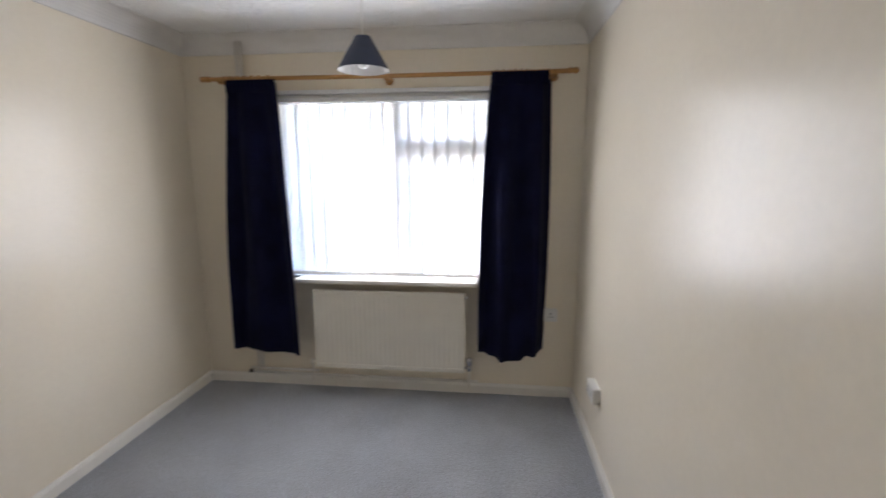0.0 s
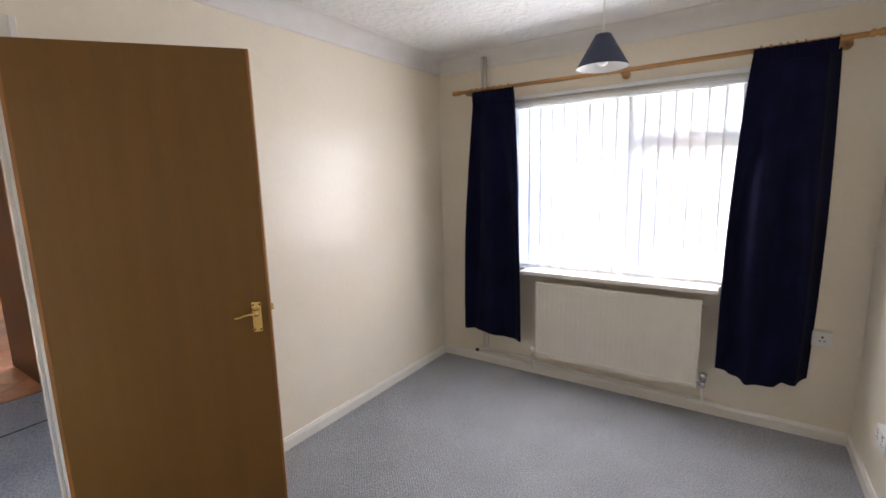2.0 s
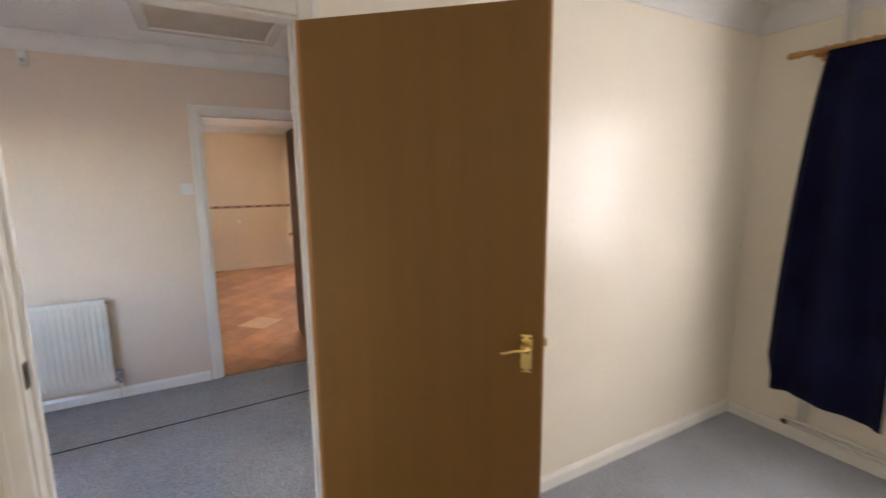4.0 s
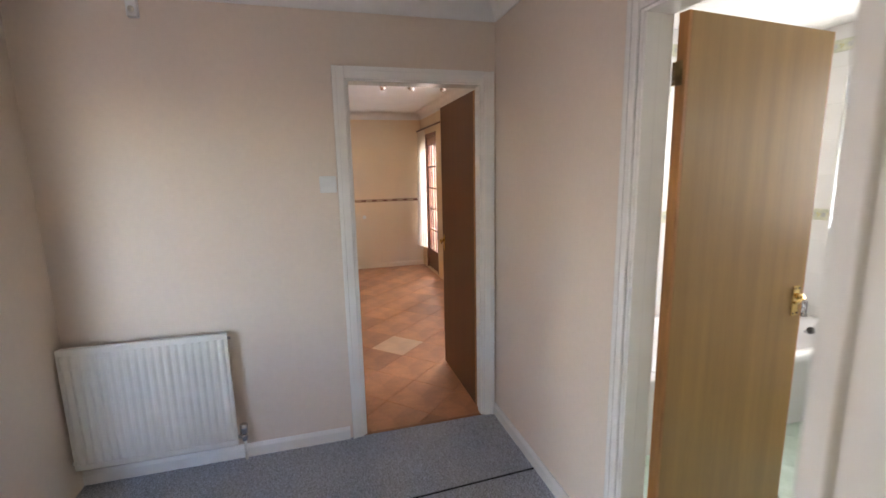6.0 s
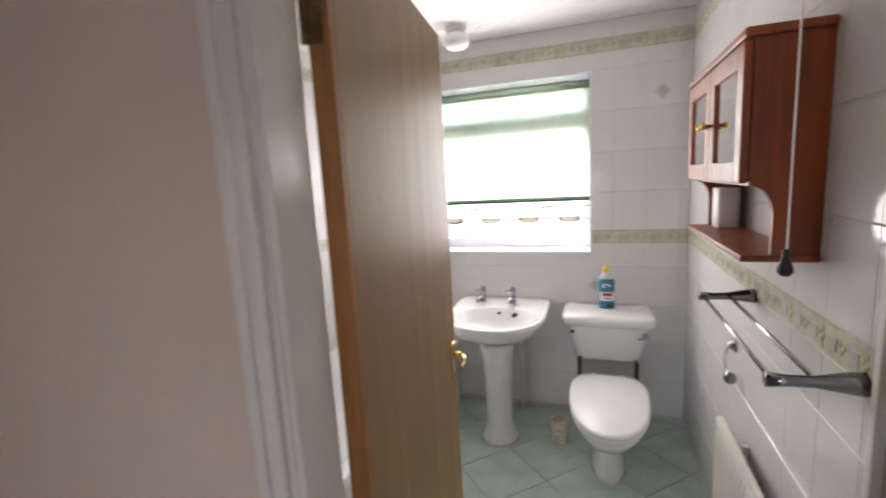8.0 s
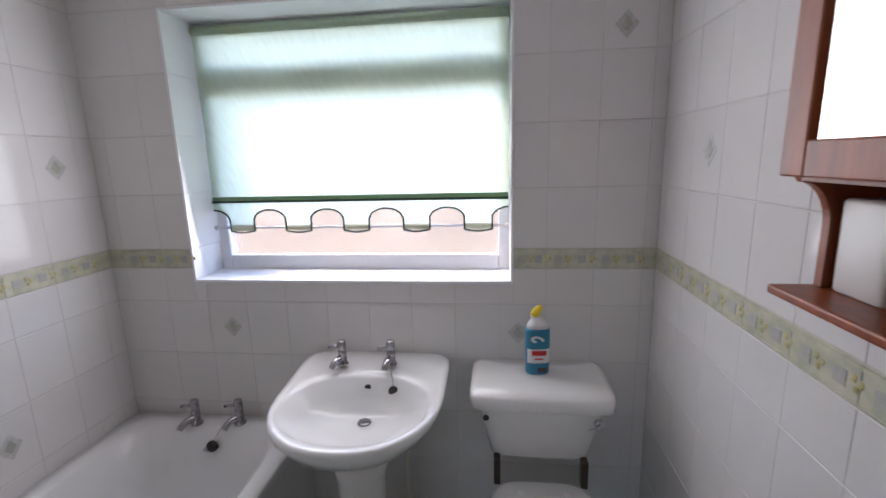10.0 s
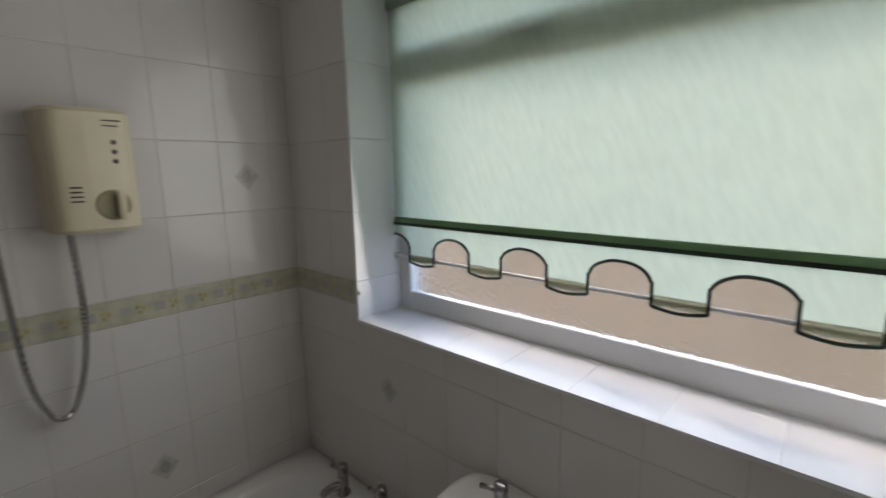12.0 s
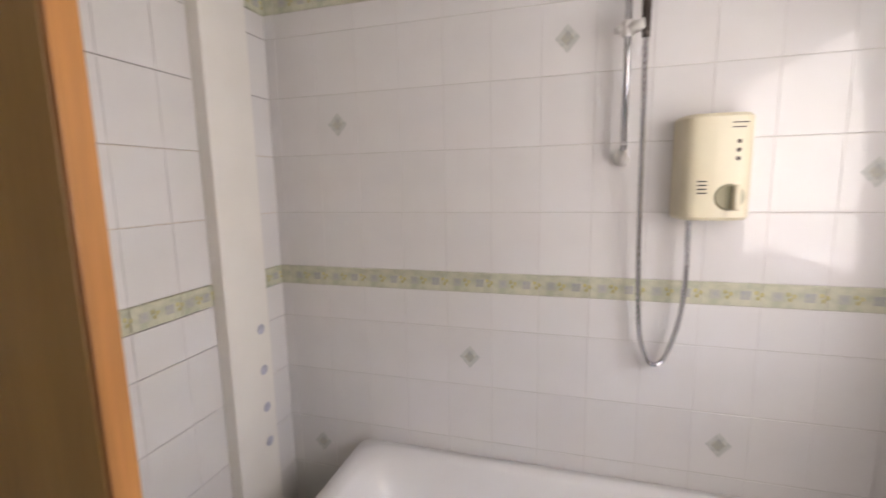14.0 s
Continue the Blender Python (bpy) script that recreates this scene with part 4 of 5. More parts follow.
def roller_blind():
    b = thing("roller_blind", "pale green roller blind with a scalloped, dark-edged hem", "blind", pose(0, 0.494, 0))
    x0, x1 = WX0 + 0.016, WX1 - 0.016
    bm = bmesh.new()
    grid_surface(bm, 24, 24, lambda u, v: (x0 + (x1 - x0) * u, 0.0015 * math.sin(9 * u) * v, 2.085 - (2.085 - 1.402) * v))
    part("cloth", bm, M_BLIND, b, "translucent pale green cloth", smooth=True)
    bm = bmesh.new()
    tube(bm, [(x0 - 0.004, 0.012, 2.092), (x1 + 0.004, 0.012, 2.092)], 0.021, 16)
    part("roller", bm, M_BLIND, b, smooth=True)
    part("hem_bar", boxes((x0, -0.006, 1.378, x1, 0.006, 1.403), bevel=0.003), M_GREENBAND, b, "green hem pocket")
    part("braid", boxes((x0, -0.009, 1.376, x1, -0.0065, 1.386)), M_GREEN, b, "dark green edge braid")
    # scalloped skirt
    prof = []
    pitch = 0.2645
    arch = [(x0 - 0.0754 + pitch * k, x0 - 0.0754 + pitch * k + 0.145) for k in range(6)]
    n = 400
    for i in range(n + 1):
        x = x0 + (x1 - x0) * i / n
        z = 1.250
        for a, c in arch:
            if a <= x <= c:
                t = (x - (a + c) / 2) / ((c - a) / 2)
                z = 1.300 + 0.044 * math.sqrt(max(0.0, 1 - t * t)) if abs(t) < 0.999 else 1.30
        prof.append((x, z))
    bm = bmesh.new()
    top = [bm.verts.new((x, 0, 1.380)) for x, z in prof]
    mid = [bm.verts.new((x, 0, max(z, 1.274))) for x, z in prof]
    for i in range(n):
        bm.faces.new((top[i], top[i + 1], mid[i + 1], mid[i]))
    sk = part("skirt", bm, M_BLIND, b, "scalloped pale green skirt")
    bm = bmesh.new()
    for i in range(n):
        if prof[i][1] < 1.26 and prof[i + 1][1] >= 1.26 and bm.faces:
            part("tab_pocket", bm, M_TAB, b, "olive hem tab")
            bm = bmesh.new()
        if prof[i][1] < 1.26 and prof[i + 1][1] < 1.26:
            q = [bm.verts.new(c) for c in ((prof[i][0], -0.0015, 1.276), (prof[i + 1][0], -0.0015, 1.276), (prof[i + 1][0], -0.0015, 1.250), (prof[i][0], -0.0015, 1.250))]
            bm.faces.new(q)
    if bm.faces:
        part("tab_pocket", bm, M_TAB, b, "olive hem tab")
    runs = [[prof[0]]]
    for p, q in zip(prof, prof[1:]):
        if abs(q[1] - p[1]) > 0.03:
            runs[-1].append((p[0], q[1]) if q[1] > p[1] else (q[0], p[1]))
        runs[-1].append(q)
    bm = bmesh.new()
    line = [(x, -0.003, z - 0.008 * (1 if z < 1.26 else 0) * math.sin(math.pi * min(1, ((x - x0 - 0.0696) % pitch) / (pitch - 0.145)))) for x, z in runs[-1]]
    tube(bm, line, 0.0042, 5)
    part("edge_braid", bm, M_GREEN, b, "dark green braid along the scallops")
    bm = bmesh.new()
    tube(bm, [(x0 + 0.012, 0.004, 1.264), (x1 - 0.012, 0.004, 1.264)], 0.0055, 10)
    rod = part("rod", bm, M_PLASTIC, b, "white rod through the hem tabs", smooth=True)
    for x, s in ((x0 + 0.012, -1), (x1 - 0.012, 1)):
        bm = bmesh.new()
        lathe(bm, [(0.009, 0), (0.012, s * 0.01), (0.008, s * 0.022)], (x, 0.004, 1.264), 'x', 12)
        part("rod_end", bm, M_PLASTIC, rod, smooth=True)
    bm = bmesh.new()
    for k in range(60):
        lathe(bm, [(0.001, -0.002), (0.0022, 0), (0.001, 0.002)], (x1 + 0.006, -0.03, 2.08 - k * 0.0125), 'z', 5)
    part("pull_chain", bm, M_PLASTIC, b, "beaded white pull chain")
    return b


roller_blind()


# ---- basin, taps, toilet ----
def ringed(bm, rings, cap_start=False, cap_end=False):
    vs = [[bm.verts.new(p) for p in r] for r in rings]
    n = len(vs[0])
    for a, b in zip(vs, vs[1:]):
        for i in range(n):
            j = (i + 1) % n
            bm.faces.new((a[i], a[j], b[j], b[i]))
    if cap_start:
        bm.faces.new(vs[0][::-1])
    if cap_end:
        bm.faces.new(vs[-1])
    return bm


def oval(cx, cy, a, b_front, b_back, z, n=40, e_front=2.2, e_back=5.0, dz=None):
    """A closed loop, round in front (towards -y) and squarer at the back."""
    pts = []
    for i in range(n):
        t = 2 * math.pi * i / n
        c, s = math.cos(t), math.sin(t)
        e = e_back if s > 0 else e_front
        b = b_back if s > 0 else b_front
        x = cx + a * math.copysign(abs(c) ** (2 / e), c)
        y = cy + b * math.copysign(abs(s) ** (2 / e), s)
        pts.append((x, y, z + (dz(x, y) if dz else 0)))
    return pts


def tap(parent_name, label, m, group):
    """A chrome pillar tap; spout towards local -y."""
    t = thing(parent_name, label, "tap", m, group)
    bm = bmesh.new()
    lathe(bm, [(0.024, 0), (0.024, 0.006), (0.018, 0.011), (0.0175, 0.05), (0.0165, 0.066)], (0, 0, 0), 'z', 18)
    tube(bm, smooth_line([(0, 0, 0.03), (0, -0.034, 0.03), (0, -0.058, 0.020), (0, -0.070, 0.008)], 4), [0.016 - 0.0003 * k for k in range(13)], 12)
    part("body", bm, M_TAPCHROME, t, smooth=True)
    bm = bmesh.new()
    lathe(bm, [(0.017, 0.066), (0.0185, 0.070), (0.0175, 0.104), (0.013, 0.109)], (0, 0, 0), 'z', 14)
    tube(bm, [(0, 0, 0.086), (-0.026, -0.018, 0.083), (-0.048, -0.03, 0.078)], [0.008, 0.0065, 0.0075], 10)
    part("handle", bm, M_TAPCHROME, t, "chrome lever head", smooth=True)
    return t


def basin():
    b = thing("wash_basin", "white ceramic wash basin on a pedestal under the window", "basin", pose(-1.196, 0, 0))
    W, yf, yb = 0.298, -0.318, WY - 0.012
    cy = 0.03
    lift = lambda x, y: 0.018 * max(0, min(1, (y - 0.02) / 0.2))
    rings = [oval(0, 0.10, 0.10, 0.12, 0.16, 0.56), oval(0, 0.07, 0.20, 0.22, yb - 0.08, 0.60), oval(0, cy, 0.262, cy - yf - 0.035, yb - cy, 0.665, e_back=6),
             oval(0, cy, W - 0.004, cy - yf - 0.003, yb - cy, 0.715, e_back=7), oval(0, cy, W, cy - yf, yb - cy, 0.732, e_back=8, dz=lift), oval(0, cy, W - 0.006, cy - yf - 0.006, yb - cy, 0.742, e_back=8, dz=lift),
             oval(0, cy, W - 0.022, cy - yf - 0.020, yb - cy - 0.003, 0.743, e_back=8, dz=lift), oval(0, -0.055, W - 0.040, 0.215, 0.212, 0.738, e_back=2.6), oval(0, -0.055, W - 0.050, 0.205, 0.202, 0.728, e_back=2.5),
             oval(0, -0.030, W - 0.085, 0.175, 0.150, 0.670, e_back=2.3), oval(0, 0.010, 0.13, 0.12, 0.085, 0.625, e_back=2.2), oval(0, 0.040, 0.03, 0.028, 0.028, 0.612, e_back=2)]
    bm = bmesh.new()
    ringed(bm, rings, True, True)
    part("bowl", bm, M_CERAMIC, b, "glossy white ceramic bowl", smooth=True)
    bm = bmesh.new()
    prof = [(0.118, 0.0), (0.118, 0.022), (0.098, 0.05), (0.083, 0.12), (0.079, 0.35), (0.09, 0.52), (0.105, 0.60)]
    lathe(bm, prof, (0.022, -0.085, 0), 'z', 28, 0.95, 1.0)
    part("pedestal", bm, M_CERAMIC, b, "white ceramic pedestal", smooth=True)
    bm = bmesh.new()
    lathe(bm, [(0.026, 0.6125), (0.024, 0.6165), (0.008, 0.6165)], (0, 0.040, 0), 'z', 18)
    part("waste", bm, M_GUNMETAL, b, "dull chrome waste", smooth=True)
    bm = bmesh.new()
    lathe(bm, [(0.013, 0), (0.013, -0.004)], (-0.008, 0.136, 0.700), 'y', 12)
    part("overflow", bm, M_BLACK, b)
    bm = bmesh.new()
    lathe(bm, [(0.021, 0), (0.021, -0.012), (0.012, -0.016)], (0.094, 0.134, 0.692), 'y', 14)
    part("plug", bm, M_BLACK, b, "black rubber plug", smooth=True)
    bm = bmesh.new()
    tube(bm, smooth_line([(0.072, 0.172, 0.760), (0.082, 0.150, 0.752), (0.090, 0.130, 0.732), (0.094, 0.122, 0.708)], 5), 0.0018, 5)
    part("plug_chain", bm, M_CHROME, b)
    bm = bmesh.new()
    tube(bm, [(0.10, 0.28, 0.60), (0.105, 0.28, 0.0)], 0.011, 10)
    part("supply_pipe", bm, M_RAD, b, smooth=True)
    return b


basin()
tap("basin_tap", "chrome pillar tap on the wash basin", pose(-1.322, 0.205, 0.758, 0, 0, -24) @ Matrix.Scale(0.92, 4), "basin taps")
tap("basin_tap", "chrome pillar tap on the wash basin", pose(-1.128, 0.214, 0.758, 0, 0, -12) @ Matrix.Scale(0.92, 4), "basin taps")


def toilet():
    t = thing("toilet", "white close-coupled toilet with its lid down", "toilet", pose(-0.562, 0, 0))
    bm = bmesh.new()
    rings = [oval(0, -0.12, 0.095, 0.27, 0.22, 0.0), oval(0, -0.12, 0.092, 0.265, 0.22, 0.03), oval(0, -0.12, 0.083, 0.25, 0.22, 0.14), oval(0, -0.14, 0.10, 0.27, 0.24, 0.22),
             oval(0, -0.20, 0.160, 0.395, 0.27, 0.31), oval(0, -0.24, 0.180, 0.412, 0.30, 0.37), oval(0, -0.25, 0.182, 0.412, 0.31, 0.392), oval(0, -0.25, 0.165, 0.37, 0.30, 0.398)]
    ringed(bm, rings, True, True)
    part("pan", bm, M_CERAMIC, t, "white ceramic pan", smooth=True)
    bm = bmesh.new()
    ringed(bm, [oval(0, -0.26, 0.186, 0.410, 0.20, 0.399, e_back=3), oval(0, -0.26, 0.190, 0.415, 0.202, 0.405, e_back=3), oval(0, -0.26, 0.190, 0.415, 0.202, 0.414, e_back=3), oval(0, -0.26, 0.187, 0.411, 0.20, 0.418, e_back=3)], True, True)
    part("seat", bm, M_PLASTIC, t, "white plastic seat", smooth=True)
    bm = bmesh.new()
    dome = lambda x, y: 0.008 * max(0, 1 - (x / 0.19) ** 2)
    ringed(bm, [oval(0, -0.26, 0.188, 0.412, 0.202, 0.4195, e_back=3), oval(0, -0.26, 0.192, 0.417, 0.204, 0.427, e_back=3), oval(0, -0.26, 0.190, 0.414, 0.202, 0.436, e_back=3),
                oval(0, -0.26, 0.176, 0.396, 0.19, 0.442, e_back=3), oval(0, -0.26, 0.10, 0.22, 0.10, 0.449, e_back=2.5), oval(0, -0.26, 0.03, 0.07, 0.03, 0.451, e_back=2.5)], True, True)
    part("lid", bm, M_PLASTIC, t, "white plastic lid, closed", smooth=True)
    for s in (-1, 1):
        bm = bmesh.new()
        lathe(bm, [(0.014, 0.40), (0.014, 0.435), (0.01, 0.44)], (s * 0.075, -0.055, 0), 'z', 12)
        part("lid_hinge", bm, M_PLASTIC, t, smooth=True)
        part("support_strut", boxes((s * 0.155 - 0.012, 0.06, 0.37, s * 0.155 + 0.012, 0.10, 0.475), bevel=0.003), M_DARKMETAL, t, "dark cistern support")
    def rect(hw, y0, y1, z, r=0.04):
        cy, hy = (y0 + y1) / 2, (y1 - y0) / 2
        return oval(0, cy, hw, hy, hy, z, n=48, e_front=7, e_back=10)
    bm = bmesh.new()
    ringed(bm, [rect(0.165, 0.105, 0.322, 0.455), rect(0.180, 0.092, 0.322, 0.470), rect(0.205, 0.080, 0.322, 0.58), rect(0.228, 0.066, 0.322, 0.675), rect(0.228, 0.066, 0.322, 0.6795)], True, True)
    cis = part("cistern", bm, M_CERAMIC, t, "white ceramic cistern", smooth=True)
    bm = bmesh.new()
    ringed(bm, [rect(0.240, 0.034, 0.323, 0.680), rect(0.252, 0.020, 0.323, 0.690), rect(0.252, 0.020, 0.323, 0.722), rect(0.247, 0.028, 0.322, 0.738), rect(0.225, 0.078, 0.318, 0.745), rect(0.10, 0.15, 0.25, 0.747)], True, True)
    part("cistern_lid", bm, M_CERAMIC, t, "white ceramic cistern lid", smooth=True)
    bm = bmesh.new()
    lathe(bm, [(0.018, 0.078), (0.018, 0.066), (0.011, 0.060)], (0.196, -0.012, 0.632), 'y', 14)
    tube(bm, [(0.196, 0.048, 0.632), (0.181, 0.040, 0.625), (0.158, 0.038, 0.618)], [0.009, 0.008, 0.006], 8)
    part("flush_lever", bm, M_CHROME, cis, "chrome flush lever", smooth=True)
    bm = bmesh.new()
    lathe(bm, [(0.011, 0.079), (0.011, 0.074)], (-0.194, -0.010, 0.636), 'y', 12)
    part("overflow_plug", bm, M_BLACK, cis)
    return t


toilet()


def cleaner_bottle():
    b = thing("cleaner_bottle", "blue and white cleaner bottle with yellow cap on the cistern", "bottle", pose(-0.566, 0.214, 0.7465, 0, 0, 6))
    bm = bmesh.new()
    ringed(bm, [oval(0, 0, 0.040, 0.028, 0.028, 0.0, e_back=3, e_front=3), oval(0, 0, 0.044, 0.031, 0.031, 0.006, e_back=3, e_front=3), oval(0, 0, 0.045, 0.032, 0.032, 0.09, e_back=3, e_front=3), oval(0, 0, 0.045, 0.032, 0.032, 0.165, e_back=3, e_front=3), oval(0, 0, 0.042, 0.030, 0.030, 0.178, e_back=3, e_front=3)], True, True)
    body = part("body", bm, M_BLUE, b, "blue printed body", smooth=True)
    bm = bmesh.new()
    ringed(bm, [oval(0, 0, 0.041, 0.029, 0.029, 0.178, e_back=3, e_front=3), oval(0.002, 0, 0.036, 0.027, 0.027, 0.195, e_back=2.5, e_front=2.5), oval(0.0, 0, 0.024, 0.020, 0.020, 0.207, e_back=2, e_front=2), oval(-0.008, 0, 0.018, 0.016, 0.016, 0.216, e_back=2, e_front=2), oval(-0.012, 0, 0.015, 0.014, 0.014, 0.224, e_back=2, e_front=2)], True, True)
    part("neck", bm, M_WHITEB, b, "white angled neck", smooth=True)
    bm = bmesh.new()
    tube(bm, [(-0.013, 0, 0.222), (-0.006, 0, 0.238), (0.006, 0, 0.252), (0.014, 0, 0.258)], [0.017, 0.016, 0.013, 0.008], 14)
    part("cap", bm, M_YELLOW, b, "yellow nozzle cap", smooth=True)

    def wrap(x0, x1, z0, z1, off, mat, name):
        bm2 = bmesh.new()

        def f(u, v):
            x = x0 + (x1 - x0) * u
            y = -(0.032 + off) * max(0.0, 1 - abs(x / 0.0465) ** 3) ** (1 / 3)
            return (x, y, z0 + (z1 - z0) * v)
        grid_surface(bm2, 12, 3, f)
        return part(name, bm2, mat, body, smooth=True)
    wrap(-0.041, 0.041, 0.048, 0.103, 0.0008, M_WHITEB, "label_panel")
    wrap(-0.026, 0.028, 0.078, 0.097, 0.0016, M_RED, "logo_bar")
    wrap(-0.016, 0.018, 0.062, 0.067, 0.0016, M_RED, "print_bar")
    bm = bmesh.new()

    def swoosh(u, v):
        a = math.pi * (0.15 + 1.25 * u)
        rad = 0.027 - 0.0115 * v
        x, z = -0.003 + rad * math.cos(a), 0.126 + 0.022 * u + rad * math.sin(a) * 0.8
        return (x, -0.0332 * max(0.0, 1 - abs(x / 0.0465) ** 3) ** (1 / 3), z)
    grid_surface(bm, 16, 2, swoosh)
    part("emblem", bm, M_WHITEB, body)
    wrap(-0.004, 0.03, 0.012, 0.03, 0.0012, M_DARKMETAL, "print_bar")
    return b


cleaner_bottle()


def brush_pot():
    b = thing("brush_pot", "small speckled cream pot beside the toilet", "pot", pose(-0.828, -0.045, -0.004))
    bm = bmesh.new()
    lathe(bm, [(0.040, 0), (0.044, 0.004), (0.047, 0.07), (0.049, 0.135), (0.051, 0.142), (0.046, 0.142), (0.044, 0.13), (0.040, 0.01)], (0, 0, 0), 'z', 24)
    part("pot", bm, M_POT, b, smooth=True)
    return b


brush_pot()


# ---- bath and shower ----
def bath():
    b = thing("bathtub", "white acrylic bathtub with a plain side panel", "bathtub")
    x0, x1, y0, y1, z = LX + 0.012, -1.530, -1.570, WY - 0.012, 0.437
    cx, cy, hx, hy = (x0 + x1) / 2, (y0 + y1) / 2, (x1 - x0) / 2, (y1 - y0) / 2

    def loop(a, c, zz, e, dy=0.0, n=64):
        out = []
        for i in range(n):
            t = 2 * math.pi * (i + 0.5) / n
            co, s = math.cos(t), math.sin(t)
            out.append((cx + a * math.copysign(abs(co) ** (2 / e), co), cy + dy + c * math.copysign(abs(s) ** (2 / e), s), zz))
        return out
    bm = bmesh.new()
    ringed(bm, [loop(hx, hy, z - 0.045, 30), loop(hx, hy, z - 0.012, 30), loop(hx - 0.006, hy - 0.006, z, 30), loop(hx - 0.06, hy - 0.075, z, 8), loop(hx - 0.075, hy - 0.095, z - 0.012, 6),
                loop(hx - 0.105, hy - 0.14, z - 0.15, 5), loop(hx - 0.14, hy - 0.22, z - 0.33, 4.5), loop(hx - 0.2, hy - 0.32, z - 0.36, 4)], False, True)
    part("tub", bm, M_BATH, b, "glossy white tub", smooth=True)
    part("side_panel", boxes((x1 - 0.030, y0 + 0.02, 0.0, x1 - 0.016, y1, z - 0.03), bevel=0.003), M_BATH, b, "white bath panel")
    part("end_panel", boxes((x0, y0 + 0.02, 0.0, x1 - 0.032, y0 + 0.034, z - 0.03), bevel=0.003), M_BATH, b)
    bm = bmesh.new()
    lathe(bm, [(0.03, 0.0), (0.03, -0.005), (0.02, -0.007)], (cx, 0.205, 0.33), 'y', 18)
    part("overflow", bm, M_CHROME, b)
    bm = bmesh.new()
    tube(bm, smooth_line([(-1.872, 0.240, 0.450), (-1.886, 0.222, 0.444), (-1.905, 0.206, 0.415), (-1.922, 0.196, 0.388)], 5), 0.0018, 5)
    part("plug_chain", bm, M_CHROME, b)
    bm = bmesh.new()
    lathe(bm, [(0.024, 0), (0.024, 0.014), (0.013, 0.018)], (-1.925, 0.186, 0.368), 'y', 14)
    part("plug", bm, M_BLACK, b, "black rubber plug", smooth=True)
    return b


bath()
tap("bath_tap", "chrome pillar tap on the end of the bathtub", pose(-2.022, 0.246, 0.436, 0, 0, -28) @ Matrix.Scale(1.05, 4), "bath taps")
tap("bath_tap", "chrome pillar tap on the end of the bathtub", pose(-1.830, 0.262, 0.436, 0, 0, -28) @ Matrix.Scale(1.05, 4), "bath taps")


def shower_unit():
    s = thing("shower_unit", "cream electric shower unit on the tiled wall", "electric shower", pose(-2.371, -0.287, 1.572, 0, 0, 0) @ Matrix.Diagonal((1.0, 1.09, 1.03, 1.0)))
    # local +x into the room, y along the wall
    bm = bmesh.new()
    n = 20
    rings = []
    for z, k in ((-0.155, 0.92), (-0.145, 1.0), (0.145, 1.0), (0.155, 0.92)):
        ring = [(0.0, -0.098 * k, z), ]
        for i in range(n + 1):
            t = i / n
            y = -0.098 + 0.196 * t
            d = 0.105 * (1 - abs(2 * t - 1) ** 6) ** 0.5 * (1 - 0.18 * max(0, t - 0.45))
            ring.append((0.012 + d * k, y * k, z))
        ring.append((0.0, 0.098 * k, z))
        rings.append(ring)
    ringed(bm, rings, True, True)
    body = part("case", bm, M_SHOWER, s, "cream plastic case", smooth=False)
    bm = bmesh.new()
    lathe(bm, [(0.039, 0.102), (0.039, 0.114), (0.033, 0.121)], (0, 0.028, -0.086), 'x', 24)
    dial = part("dial", bm, M_SHOWERDIM, body, "round temperature dial")
    part("dial_grip", boxes((0.118, 0.034, -0.124, 0.144, 0.050, -0.050), bevel=0.005), M_SHOWER, dial)
    bm = bmesh.new()
    for k in range(4):
        box(bm, 0.106, -0.052, -0.076 + k * 0.0115, 0.1178, -0.028, -0.072 + k * 0.0115)
    part("vent", bm, M_BLACK, body, "dark vent slots")
    for k in range(3):
        bm = bmesh.new()
        lathe(bm, [(0.0065, 0.10), (0.0065, 0.112)], (0, 0.045, 0.025 + 0.024 * k), 'x', 10)
        part("indicator", bm, M_DARKMETAL, body)
    for k, w in enumerate((0.018, 0.024)):
        part("print_bar", boxes((0.10, 0.04 - w, 0.112 + 0.013 * k, 0.1135, 0.04 + w, 0.115 + 0.013 * k)), M_DARKMETAL, body)
    return s


shower_unit()


